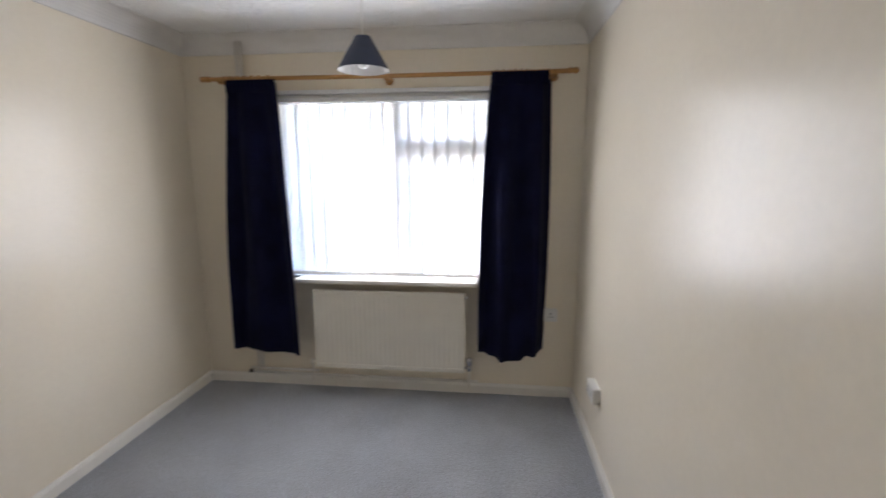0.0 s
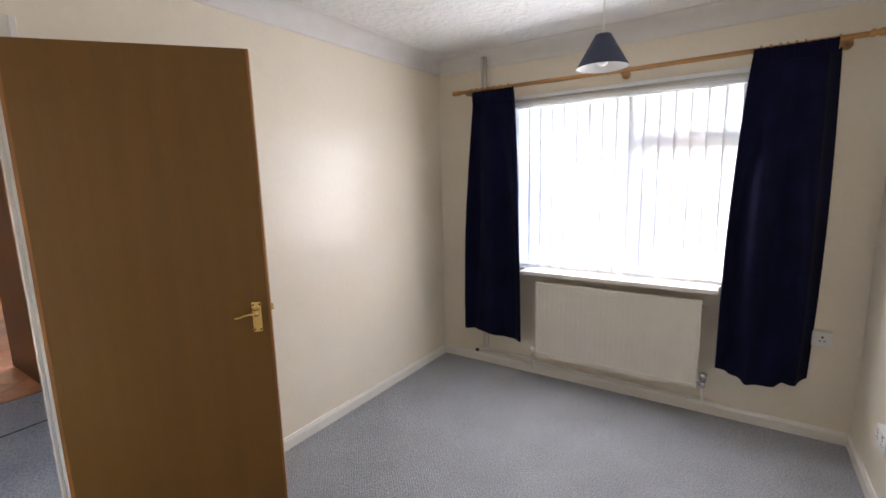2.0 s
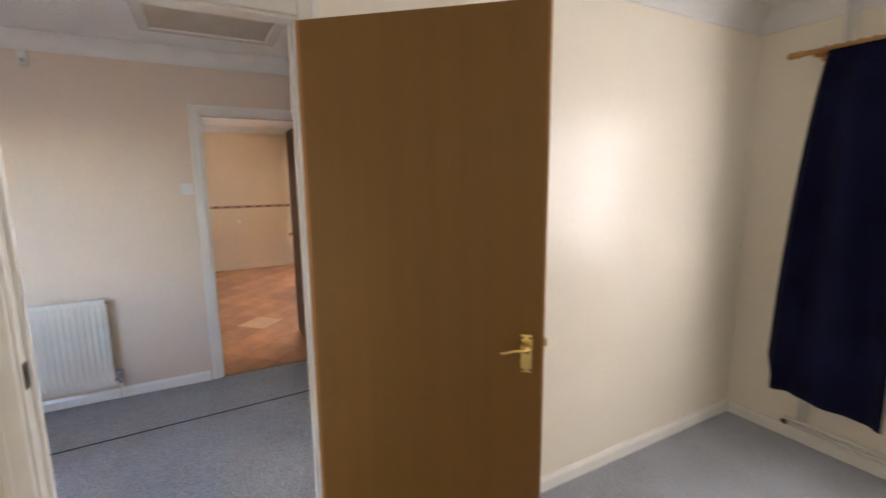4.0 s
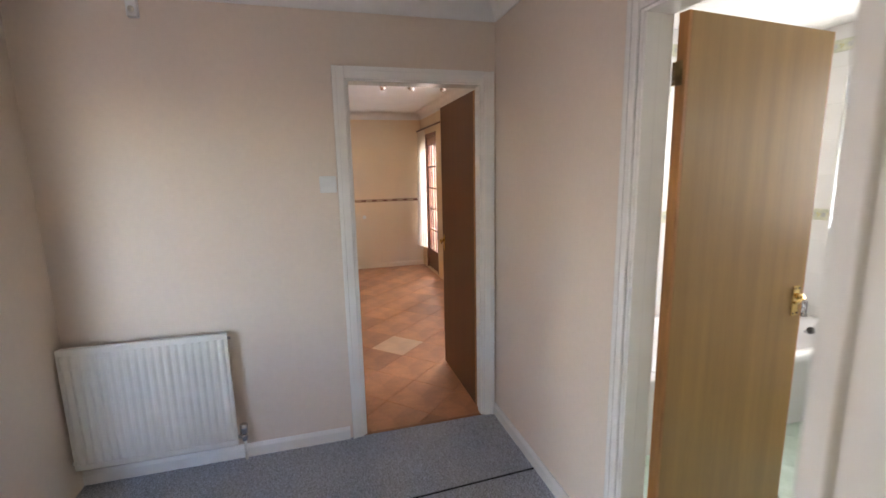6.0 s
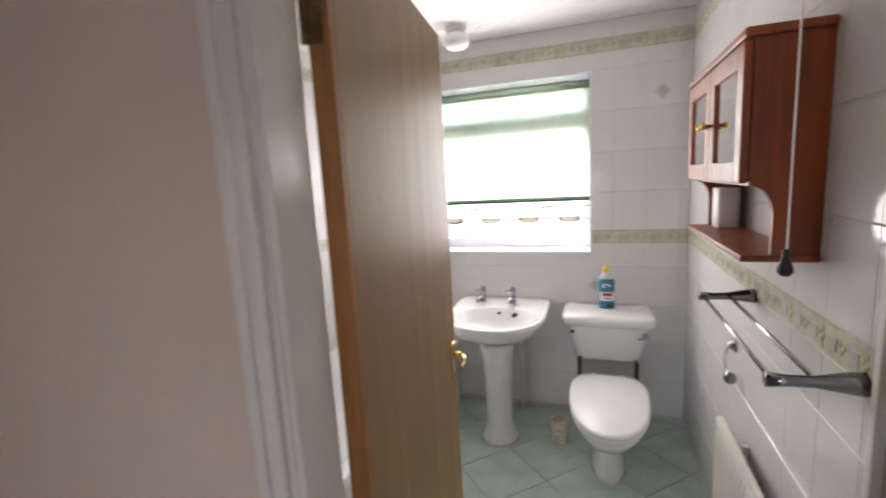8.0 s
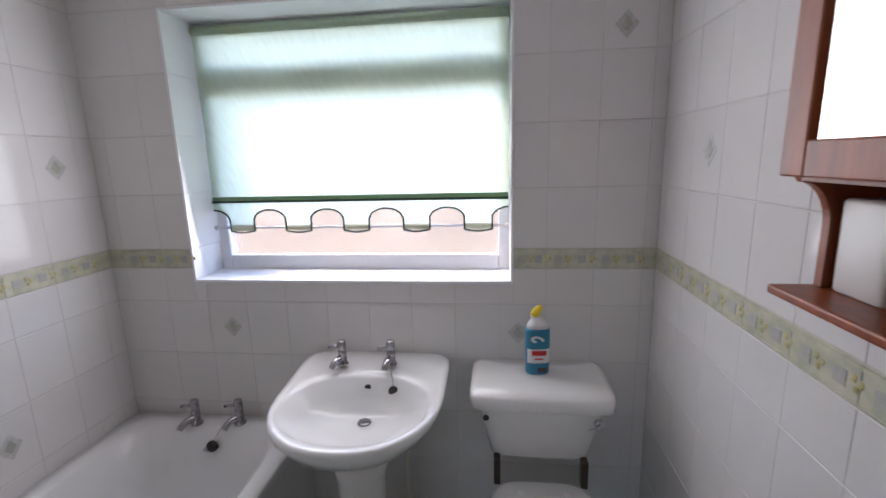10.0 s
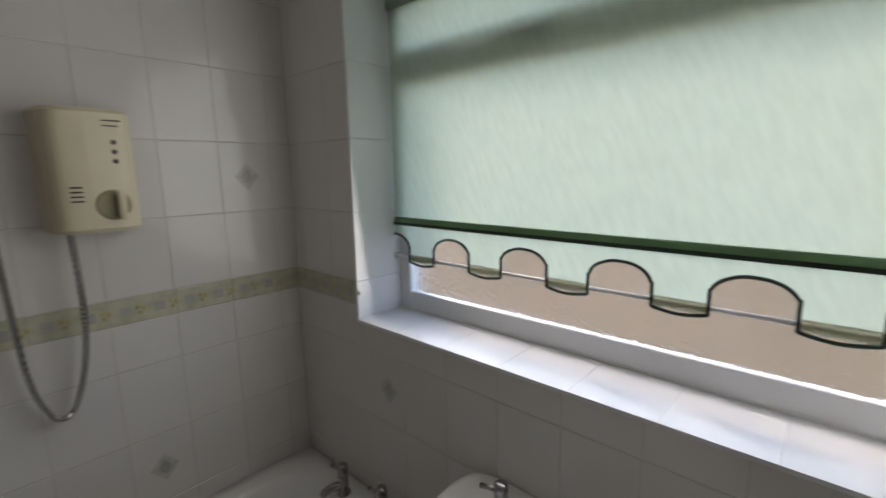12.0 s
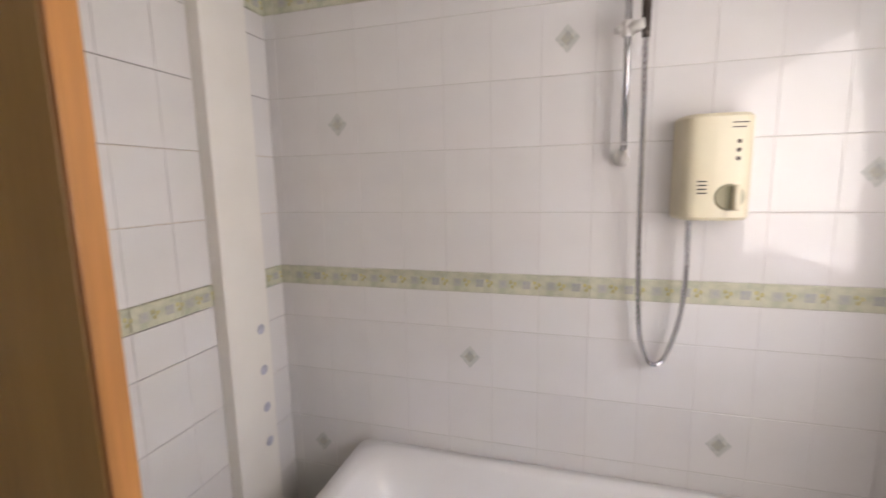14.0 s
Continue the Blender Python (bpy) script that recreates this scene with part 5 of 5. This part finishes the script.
def shower_rail():
    s = thing("shower_rail", "chrome shower rail with a white handset and grey hose", "shower rail", pose(0, 0, 0))
    x, y = LX + 0.072, -0.551
    bm = bmesh.new()
    tube(bm, [(x, y, 1.635), (x, y, 2.30)], 0.0105, 14)
    part("rail", bm, M_CHROME, s, smooth=True)
    for z in (1.645, 2.29):
        bm = bmesh.new()
        tube(bm, [(LX + 0.011, y, z - 0.035), (LX + 0.03, y, z - 0.028), (x - 0.004, y, z - 0.01), (x, y, z + 0.012)], [0.026, 0.02, 0.016, 0.014], 14)
        part("wall_bracket", bm, M_PLASTIC, s, "white rail bracket", smooth=True)
    bm = bmesh.new()
    lathe(bm, [(0.017, 1.985), (0.021, 1.992), (0.021, 2.025), (0.017, 2.032)], (x, y, 0), 'z', 16)
    tube(bm, [(x, y, 2.008), (x + 0.02, y + 0.03, 2.008), (x + 0.028, y + 0.048, 2.010)], [0.02, 0.018, 0.020], 12)
    tube(bm, [(x, y, 2.008), (x - 0.005, y - 0.04, 2.008)], [0.018, 0.011], 12)
    part("slider", bm, M_PLASTIC, s, "white handset holder", smooth=True)
    bm = bmesh.new()
    hx, hy = x + 0.028, y + 0.048
    tube(bm, smooth_line([(hx, hy, 1.97), (hx, hy, 2.06), (hx + 0.01, hy, 2.15), (hx + 0.05, hy - 0.005, 2.215)], 5), [0.011, 0.012, 0.0125, 0.013, 0.013, 0.0135, 0.014, 0.014, 0.014, 0.0145, 0.015, 0.016, 0.017, 0.018, 0.018, 0.016], 12)
    hs = part("handset", bm, M_DARKMETAL, s, "dark grey handset", smooth=True)
    bm = bmesh.new()
    lathe(bm, [(0.012, 0.02), (0.04, 0.012), (0.045, 0.0), (0.04, -0.006), (0.01, -0.008)], (0, 0, 0), 'z', 20)
    part("spray_head", bm, M_DARKMETAL, hs, smooth=True, at=pose(hx + 0.07, hy - 0.008, 2.225, 0, -38, 0))
    pts = smooth_line([(hx, hy, 1.97), (hx - 0.008, hy + 0.004, 1.70), (LX + 0.06, hy + 0.012, 1.35), (LX + 0.05, hy + 0.025, 1.05), (LX + 0.045, hy + 0.055, 0.93), (LX + 0.045, hy + 0.085, 0.905),
                       (LX + 0.05, hy + 0.115, 0.945), (LX + 0.055, hy + 0.145, 1.06), (LX + 0.06, hy + 0.158, 1.20), (LX + 0.065, hy + 0.155, 1.425)], 26)
    bm = bmesh.new()
    tube(bm, pts, [0.0072 + 0.0012 * (k % 2) for k in range(len(pts))], 8)
    part("hose", bm, M_CHROME, s, "ribbed grey shower hose")
    return s


shower_rail()


# ---- right-hand wall things ----
def wall_cabinet():
    c = thing("bathroom_cabinet", "red-brown wooden wall cabinet with mirrored doors and an open shelf", "cabinet")
    xw, xf, y0, y1, z0, z1 = RX - 0.013, -0.272, -1.290, -0.625, 1.334, 1.853
    part("top", boxes((xf - 0.022, y0 - 0.012, z1 - 0.022, xw, y1 + 0.012, z1), bevel=0.005), M_MAHOG, c)
    for ya, yb in ((y0, y0 + 0.016), (y1 - 0.016, y1)):
        bm = bmesh.new()
        prof = [(xw, z0), (xf + 0.052, z0)]
        for k in range(9):
            a = math.pi / 2 * k / 8
            prof.append((xf + 0.008 + 0.044 * math.cos(a), z0 + 0.095 + 0.068 * math.sin(a)))
        prof += [(xf, z0 + 0.178), (xf, z1 - 0.0225), (xw, z1 - 0.0225)]
        lo = [bm.verts.new((x, ya, z)) for x, z in prof]
        hi = [bm.verts.new((x, yb, z)) for x, z in prof]
        bm.faces.new(lo)
        bm.faces.new(hi[::-1])
        for i in range(len(prof)):
            j = (i + 1) % len(prof)
            bm.faces.new((lo[i], hi[i], hi[j], lo[j]))
        part("side", bm, M_MAHOG, c)
    part("back", boxes((xw - 0.006, y0 + 0.0165, z0 + 0.17, xw, y1 - 0.0165, z1 - 0.023)), M_MAHOG, c)
    part("middle_shelf", boxes((xf + 0.004, y0 + 0.0165, z0 + 0.165, xw - 0.0065, y1 - 0.0165, z0 + 0.180)), M_MAHOG, c)
    part("bottom_shelf", boxes((xf - 0.012, y0 - 0.008, z0 - 0.016, xw, y1 + 0.008, z0 - 0.0005), bevel=0.004), M_MAHOG, c)
    ym = (y0 + y1) / 2
    for ya, yb, kn in ((y0 + 0.002, ym - 0.0015, ym - 0.03), (ym + 0.0015, y1 - 0.002, ym + 0.03)):
        zb, zt, fw = z0 + 0.172, z1 - 0.026, 0.052
        d = part("door", boxes((xf - 0.020, ya, zb, xf - 0.001, ya + fw, zt), (xf - 0.020, yb - fw, zb, xf - 0.001, yb, zt), (xf - 0.020, ya + fw, zb, xf - 0.001, yb - fw, zb + fw), (xf - 0.020, ya + fw, zt - fw, xf - 0.001, yb - fw, zt), bevel=0.003), M_MAHOG, c, "framed cabinet door")
        part("mirror_panel", boxes((xf - 0.012, ya + fw - 0.003, zb + fw - 0.003, xf - 0.008, yb - fw + 0.003, zt - fw + 0.003)), M_MIRROR, d, "mirror glass door panel")
        bm = bmesh.new()
        lathe(bm, [(0.005, xf - 0.020), (0.005, xf - 0.034), (0.010, xf - 0.038), (0.010, xf - 0.046), (0.005, xf - 0.05)], (0, kn, (zb + zt) / 2), 'x', 12)
        part("knob", bm, M_BRASS, d, "small brass knob", smooth=True)
    return c


wall_cabinet()


def storage_box():
    b = thing("storage_box", "white plastic box standing on the cabinet's open shelf", "box", pose(-0.180, -0.697, 1.3336))
    bm = bmesh.new()
    ringed(bm, [oval(0, 0, 0.033, 0.048, 0.048, 0.0, e_back=6, e_front=6), oval(0, 0, 0.035, 0.050, 0.050, 0.004, e_back=6, e_front=6), oval(0, 0, 0.036, 0.051, 0.051, 0.134, e_back=6, e_front=6), oval(0, 0, 0.033, 0.048, 0.048, 0.139, e_back=6, e_front=6)], True, True)
    part("body", bm, M_PLASTIC, b, smooth=True)


storage_box()


def towel_rail():
    t = thing("towel_rail", "chrome double towel rail on the tiled wall", "towel rail")
    xw, xf = RX - 0.012, -0.280
    for y in (-1.512, -0.866):
        bm = bmesh.new()
        tube(bm, [(xw, y, 1.124), (xw - 0.02, y, 1.124), (xw - 0.08, y, 1.121), (xf + 0.03, y, 1.119), (xf - 0.006, y, 1.119)], [0.024, 0.022, 0.012, 0.012, 0.016], 14)
        part("arm", bm, M_GUNMETAL, t, "waisted dark chrome arm", smooth=True)
    for x, z in ((xf + 0.004, 1.121), (xf + 0.078, 1.125)):
        bm = bmesh.new()
        tube(bm, [(x, -1.512, z), (x, -0.866, z)], 0.0055, 10)
        part("bar", bm, M_CHROME, t, smooth=True)
    return t


towel_rail()


def roll_holder():
    r = thing("paper_holder", "chrome toilet paper holder on the tiled wall", "toilet roll holder", pose(RX - 0.012, -0.690, 0.887))
    bm = bmesh.new()
    lathe(bm, [(0.026, 0), (0.026, -0.006), (0.014, -0.02), (0.010, -0.03)], (0, 0, 0), 'x', 18)
    part("wall_plate", bm, M_CHROME, r, smooth=True)
    bm = bmesh.new()
    tube(bm, smooth_line([(-0.026, 0, 0), (-0.036, -0.008, -0.04), (-0.036, -0.02, -0.085), (-0.034, -0.06, -0.10)], 5), 0.0055, 8)
    part("arm", bm, M_CHROME, r, smooth=True)
    bm = bmesh.new()
    lathe(bm, [(0.004, -0.022), (0.016, -0.016), (0.022, 0.0), (0.016, 0.016), (0.004, 0.022)], (-0.034, -0.07, -0.10), 'z', 16)
    part("ball_end", bm, M_GUNMETAL, r, smooth=True)
    return r


roll_holder()
radiator("cream ridged radiator on the tiled bathroom wall", 0.86, 0.50, pose(RX - 0.012 - 0.07, -1.190, 0.140, 0, 0, -90), 24, depth=0.010, valve_side=-1, pipe_drop=0.12, group="radiators")


def pull_cord():
    p = thing("light_pull", "white light pull cord with a dark turned knob", "light pull", pose(-0.235, -1.425, 0))
    bm = bmesh.new()
    lathe(bm, [(0.04, 2.399), (0.04, 2.375), (0.022, 2.36)], (0, 0, 0), 'z', 18)
    part("ceiling_switch", bm, M_PLASTIC, p, smooth=True)
    bm = bmesh.new()
    tube(bm, [(0, 0, 2.362), (0.001, 0, 1.36)], 0.0022, 6)
    part("cord", bm, M_PLASTIC, p, "thin white cord")
    bm = bmesh.new()
    lathe(bm, [(0.004, 1.372), (0.0075, 1.368), (0.006, 1.358), (0.009, 1.348), (0.0145, 1.330), (0.0145, 1.322), (0.008, 1.314)], (0, 0, 0), 'z', 16)
    part("knob", bm, M_BLACK, p, "dark turned knob", smooth=True)
    return p


pull_cord()


def ceiling_light():
    c = thing("ceiling_light", "small white glass ceiling light in the bathroom", "ceiling lamp", pose(-1.37, 0.03, ZC))
    bm = bmesh.new()
    lathe(bm, [(0.06, -0.001), (0.06, -0.02), (0.045, -0.03)], (0, 0, 0), 'z', 24)
    part("base", bm, M_PLASTIC, c, smooth=True)
    bm = bmesh.new()
    lathe(bm, [(0.045, -0.03), (0.07, -0.05), (0.075, -0.09), (0.05, -0.115), (0.01, -0.12)], (0, 0, 0), 'z', 24)
    part("shade", bm, M_BULB, c, "opal glass shade", smooth=True)
    return c


ceiling_light()
structure("tile_trim", boxes((RX - 0.030, -1.588, 0.0, RX - 0.001, -1.566, ZC), bevel=0.003), M_PLASTIC, "pale upright trim on the bathroom wall", "trim")
pb = thing("pipe_boxing", "white painted pipe boxing with faint bluish marks", "pipe boxing", kind="structure")
part("casing", boxes((-2.205, DY + 0.001, 0.0, -1.98, DY + 0.055, ZC), bevel=0.004), M_GLOSS, pb)
# four round bluish grey marks, one above another on the casing
for z in (0.98, 0.81, 0.65, 0.50):
    bm = bmesh.new()
    lathe(bm, [(0.021, 0.0545), (0.019, 0.0565)], (-2.15, DY, z), 'y', 14)
    part("screw_cap", bm, M_MARK, pb, "bluish grey round mark")



# ---- tiles ----
TILE_MESH = {}


def tile_mesh(w, h, t=0.010, c=0.0014, mat=M_TILE, name="tile"):
    """A flat tile with chamfered edges: local x across, y up, z out of the wall."""
    key = (round(w, 4), round(h, 4), mat.name)
    if key in TILE_MESH:
        return TILE_MESH[key]
    a, b = w / 2 - 0.0004, h / 2 - 0.0012
    v = [(-a, -b, 0), (a, -b, 0), (a, b, 0), (-a, b, 0), (-a, -b, t - c), (a, -b, t - c), (a, b, t - c), (-a, b, t - c),
         (-a + c / 2, -b + c, t), (a - c / 2, -b + c, t), (a - c / 2, b - c, t), (-a + c / 2, b - c, t)]
    f = [(0, 1, 5, 4), (1, 2, 6, 5), (2, 3, 7, 6), (3, 0, 4, 7), (4, 5, 9, 8), (5, 6, 10, 9), (6, 7, 11, 10), (7, 4, 8, 11), (8, 9, 10, 11)]
    me = bpy.data.meshes.new(name)
    me.from_pydata(v, [], f)
    me.materials.append(mat)
    TILE_MESH[key] = me
    return me


def border_mesh(w, h):
    key = ("border", round(w, 4), round(h, 4))
    if key in TILE_MESH:
        return TILE_MESH[key]
    bm = bmesh.new()
    box(bm, -w / 2 + 0.001, -h / 2 + 0.001, 0, w / 2 - 0.001, h / 2 - 0.001, 0.011, bevel=0.002, segments=1)
    box(bm, -w / 2 + 0.001, h / 2 - 0.012, 0.011, w / 2 - 0.001, h / 2 - 0.004, 0.0145)
    box(bm, -w / 2 + 0.001, -h / 2 + 0.004, 0.011, w / 2 - 0.001, -h / 2 + 0.008, 0.0125)
    for x in (-w * 0.25, w * 0.25):
        if w > 0.1:
            box(bm, x - 0.015, -0.016, 0.0105, x + 0.015, 0.014, 0.0123, mat=1)
            for k, (dx, dy) in enumerate(((0.030, 0.008), (0.036, -0.010), (0.046, 0.002))):
                lathe(bm, [(0.007, 0.0105), (0.005, 0.0124)], (x + dx, dy, 0), 'z', 6, 1.0, 1.3)
    for f in bm.faces:
        if len(f.verts) == 6 or (f.material_index == 0 and 0.0106 < f.calc_center_median().z < 0.0122 and abs(f.calc_center_median().y) < 0.022 and f.calc_area() < 5e-5):
            f.material_index = 2
    bmesh.ops.recalc_face_normals(bm, faces=bm.faces)
    me = bpy.data.meshes.new("border_tile")
    bm.to_mesh(me)
    bm.free()
    me.materials.append(M_BORDER)
    me.materials.append(M_MOTIF)
    me.materials.append(M_OCHRE)
    TILE_MESH[key] = me
    return me


def spans(lo, hi, joint, pitch):
    """Cuts lo..hi at the joints joint + k * pitch."""
    k0 = math.floor((lo - joint) / pitch)
    out = []
    a = lo
    k = k0 + 1
    while True:
        b = joint + k * pitch
        if b >= hi - 1e-6:
            out.append((a, hi))
            return [s for s in out if s[1] - s[0] > 0.012]
        if b > lo + 1e-6:
            out.append((a, b))
            a = b
        k += 1


ROWS = [(0.03, 0.265), (0.265, 0.5), (0.5, 0.735), (0.735, 0.973), (0.973, 1.119), (1.199, 1.43), (1.43, 1.665), (1.665, 1.9), (1.9, 2.135), (2.135, 2.228), (2.306, 2.398)]
BORDERS = [(1.119, 1.199), (2.228, 2.306)]
PITCH = 0.178


def tile_wall(wall, to_world, lo, hi, joint, holes=()):
    """Tiles on one wall. to_world turns (along, up) into a pose whose z points into the room."""
    for rows, make, nm in ((ROWS, tile_mesh, "tile"), (BORDERS, border_mesh, "border_tile")):
        for z0, z1 in rows:
            for a, b in spans(lo, hi, joint, PITCH):
                pieces = [(a, b, z0, z1)]
                for h0, h1, k0, k1 in holes:
                    nxt = []
                    for p0, p1, q0, q1 in pieces:
                        if p1 <= h0 + 1e-4 or p0 >= h1 - 1e-4 or q1 <= k0 + 1e-4 or q0 >= k1 - 1e-4:
                            nxt.append((p0, p1, q0, q1))
                            continue
                        if p0 < h0:
                            nxt.append((p0, h0, q0, q1))
                        if p1 > h1:
                            nxt.append((h1, p1, q0, q1))
                        m0, m1 = max(p0, h0), min(p1, h1)
                        if q0 < k0:
                            nxt.append((m0, m1, q0, k0))
                        if q1 > k1:
                            nxt.append((m0, m1, k1, q1))
                    pieces = nxt
                for p0, p1, q0, q1 in pieces:
                    if p1 - p0 < 0.012 or q1 - q0 < 0.012:
                        continue
                    ob = new(nm, make(p1 - p0, q1 - q0))
                    ob.parent = wall
                    ob.matrix_basis = to_world((p0 + p1) / 2, (q0 + q1) / 2) @ pose(0, 0, 0, random.gauss(0, 0.12), random.gauss(0, 0.12), 0)


def diamonds(wall, to_world, places):
    for a, z in places:
        key = "diamond"
        if key not in TILE_MESH:
            bm = bmesh.new()
            r = 0.050
            for k, (rr, h0, h1, m) in enumerate(((r, 0.0, 0.0108, 0), (r * 0.5, 0.0108, 0.0118, 1))):
                lo = [bm.verts.new((rr * dx * 0.88, rr * dy, h0)) for dx, dy in ((1, 0), (0, 1), (-1, 0), (0, -1))]
                hi2 = [bm.verts.new((rr * dx * 0.82, rr * dy * 0.94, h1)) for dx, dy in ((1, 0), (0, 1), (-1, 0), (0, -1))]
                bm.faces.new(hi2).material_index = m
                for i in range(4):
                    j = (i + 1) % 4
                    bm.faces.new((lo[i], lo[j], hi2[j], hi2[i])).material_index = m
            me = bpy.data.meshes.new("diamond_inset")
            bm.to_mesh(me)
            bm.free()
            me.materials.append(M_DIAMOND)
            me.materials.append(M_MOTIF)
            TILE_MESH[key] = me
        ob = new("diamond_inset", TILE_MESH[key])
        ob.parent = wall
        ob.matrix_basis = to_world(a, z)


WEST = lambda a, z: pose(LX, a, z, 90, 0, 90)
NORTH = lambda a, z: pose(a, WY, z, 90, 0, 0)
EAST = lambda a, z: pose(RX - 0.002, a, z, 90, 0, -90)
SOUTH = lambda a, z: pose(a, DY - 0.005, z, 90, 0, 180)
ob_w, ob_n, ob_e, ob_s = (bpy.data.objects[n] for n in ("wall_bath_west", "wall_bath_north", "wall_bath_east", "wall_hall_north"))
tile_wall(ob_w, WEST, DY, WY - 0.010, 0.070)
tile_wall(ob_n, NORTH, LX + 0.010, RX - 0.012, -1.417, [(WX0, WX1, 1.058, 2.134)])
tile_wall(ob_e, EAST, DY, WY - 0.010, -0.09)
tile_wall(ob_s, SOUTH, LX + 0.010, -1.08, -2.2, [(-2.205, -1.98, 0, 2.4)])
tile_wall(ob_s, SOUTH, -1.08, RX - 0.012, -1.08, [(-1.08, -0.19, 0, 2.05)])
diamonds(ob_w, WEST, [(0.159, 1.55), (-1.62, 1.782), (-0.735, 2.017), (-1.085, 0.855), (-0.197, 0.617), (-1.775, 0.385), (-0.197 - 0.178 * 5, 0.38)])
diamonds(ob_n, NORTH, [(-1.848, 0.858), (-0.272, 1.980), (-0.632, 0.855)])
diamonds(ob_e, EAST, [(-0.020, 1.55), (-0.90, 0.5), (-1.6, 1.782)])


def diagonal_floor(floor, x0, y0, x1, y1, side, at, z, mat, joint=0.003, name="floor_tile"):
    """Square tiles laid at 45 degrees and cut at the walls."""
    c = 0.0015
    r2 = math.sqrt(0.5)
    reach = int((abs(x1 - x0) + abs(y1 - y0)) / side) + 3
    whole = None
    for i in range(-reach, reach):
        for j in range(-reach, reach):
            cx = at[0] + ((i + 0.5) - (j + 0.5)) * side * r2
            cy = at[1] + ((i + 0.5) + (j + 0.5)) * side * r2
            h = side * r2 - joint * r2
            if cx + h < x0 or cx - h > x1 or cy + h < y0 or cy - h > y1:
                continue
            inside = cx - h > x0 and cx + h < x1 and cy - h > y0 and cy + h < y1
            if inside and whole is not None:
                ob = new(name, whole)
            else:
                bm = bmesh.new()
                rings = [[(hh * dx, hh * dy, zz) for dx, dy in ((1, 0), (0, 1), (-1, 0), (0, -1))] for hh, zz in ((h, -0.007), (h, -c), (h - 2 * c, 0.0))]
                ringed(bm, rings, False, True)
                if not inside:
                    for co, no in (((x0 - cx, 0, 0), (-1, 0, 0)), ((x1 - cx, 0, 0), (1, 0, 0)), ((0, y0 - cy, 0), (0, -1, 0)), ((0, y1 - cy, 0), (0, 1, 0))):
                        bmesh.ops.bisect_plane(bm, geom=bm.verts[:] + bm.edges[:] + bm.faces[:], plane_co=co, plane_no=no, clear_outer=True)
                if not bm.faces:
                    bm.free()
                    continue
                me = bpy.data.meshes.new(name)
                bm.to_mesh(me)
                bm.free()
                me.materials.append(mat)
                if inside:
                    whole = me
                ob = new(name, me)
            ob.parent = floor
            ob.matrix_basis = pose(cx, cy, z, random.gauss(0, 0.05), random.gauss(0, 0.05), 0)


diagonal_floor(bpy.data.objects["floor_3"], LX, HY + 0.05, RX, WY, 0.327, (-0.862, -0.423), -0.001, M_FLOORTILE)
diagonal_floor(bpy.data.objects["floor_4"], -2.525, -3.4, KX - 0.02, HY, 0.333, (-3.483, -2.45 - 0.235), 0.0, M_VINYL, joint=0.002)
diagonal_floor(bpy.data.objects["floor_4"], KF, KL, -2.525, KR, 0.333, (-3.483, -2.45 - 0.235), 0.0, M_VINYL, joint=0.002)
for px, py in ((-3.483, -2.45),):
    pale = min((o for o in bpy.data.objects["floor_4"].children), key=lambda o: (o.matrix_basis.translation - Vector((px, py, 0))).length)
    pale.data = pale.data.copy()
    pale.data.materials[0] = M_VINYLLIGHT
tagged(bpy.data.objects["floor_4"], kind="structure")
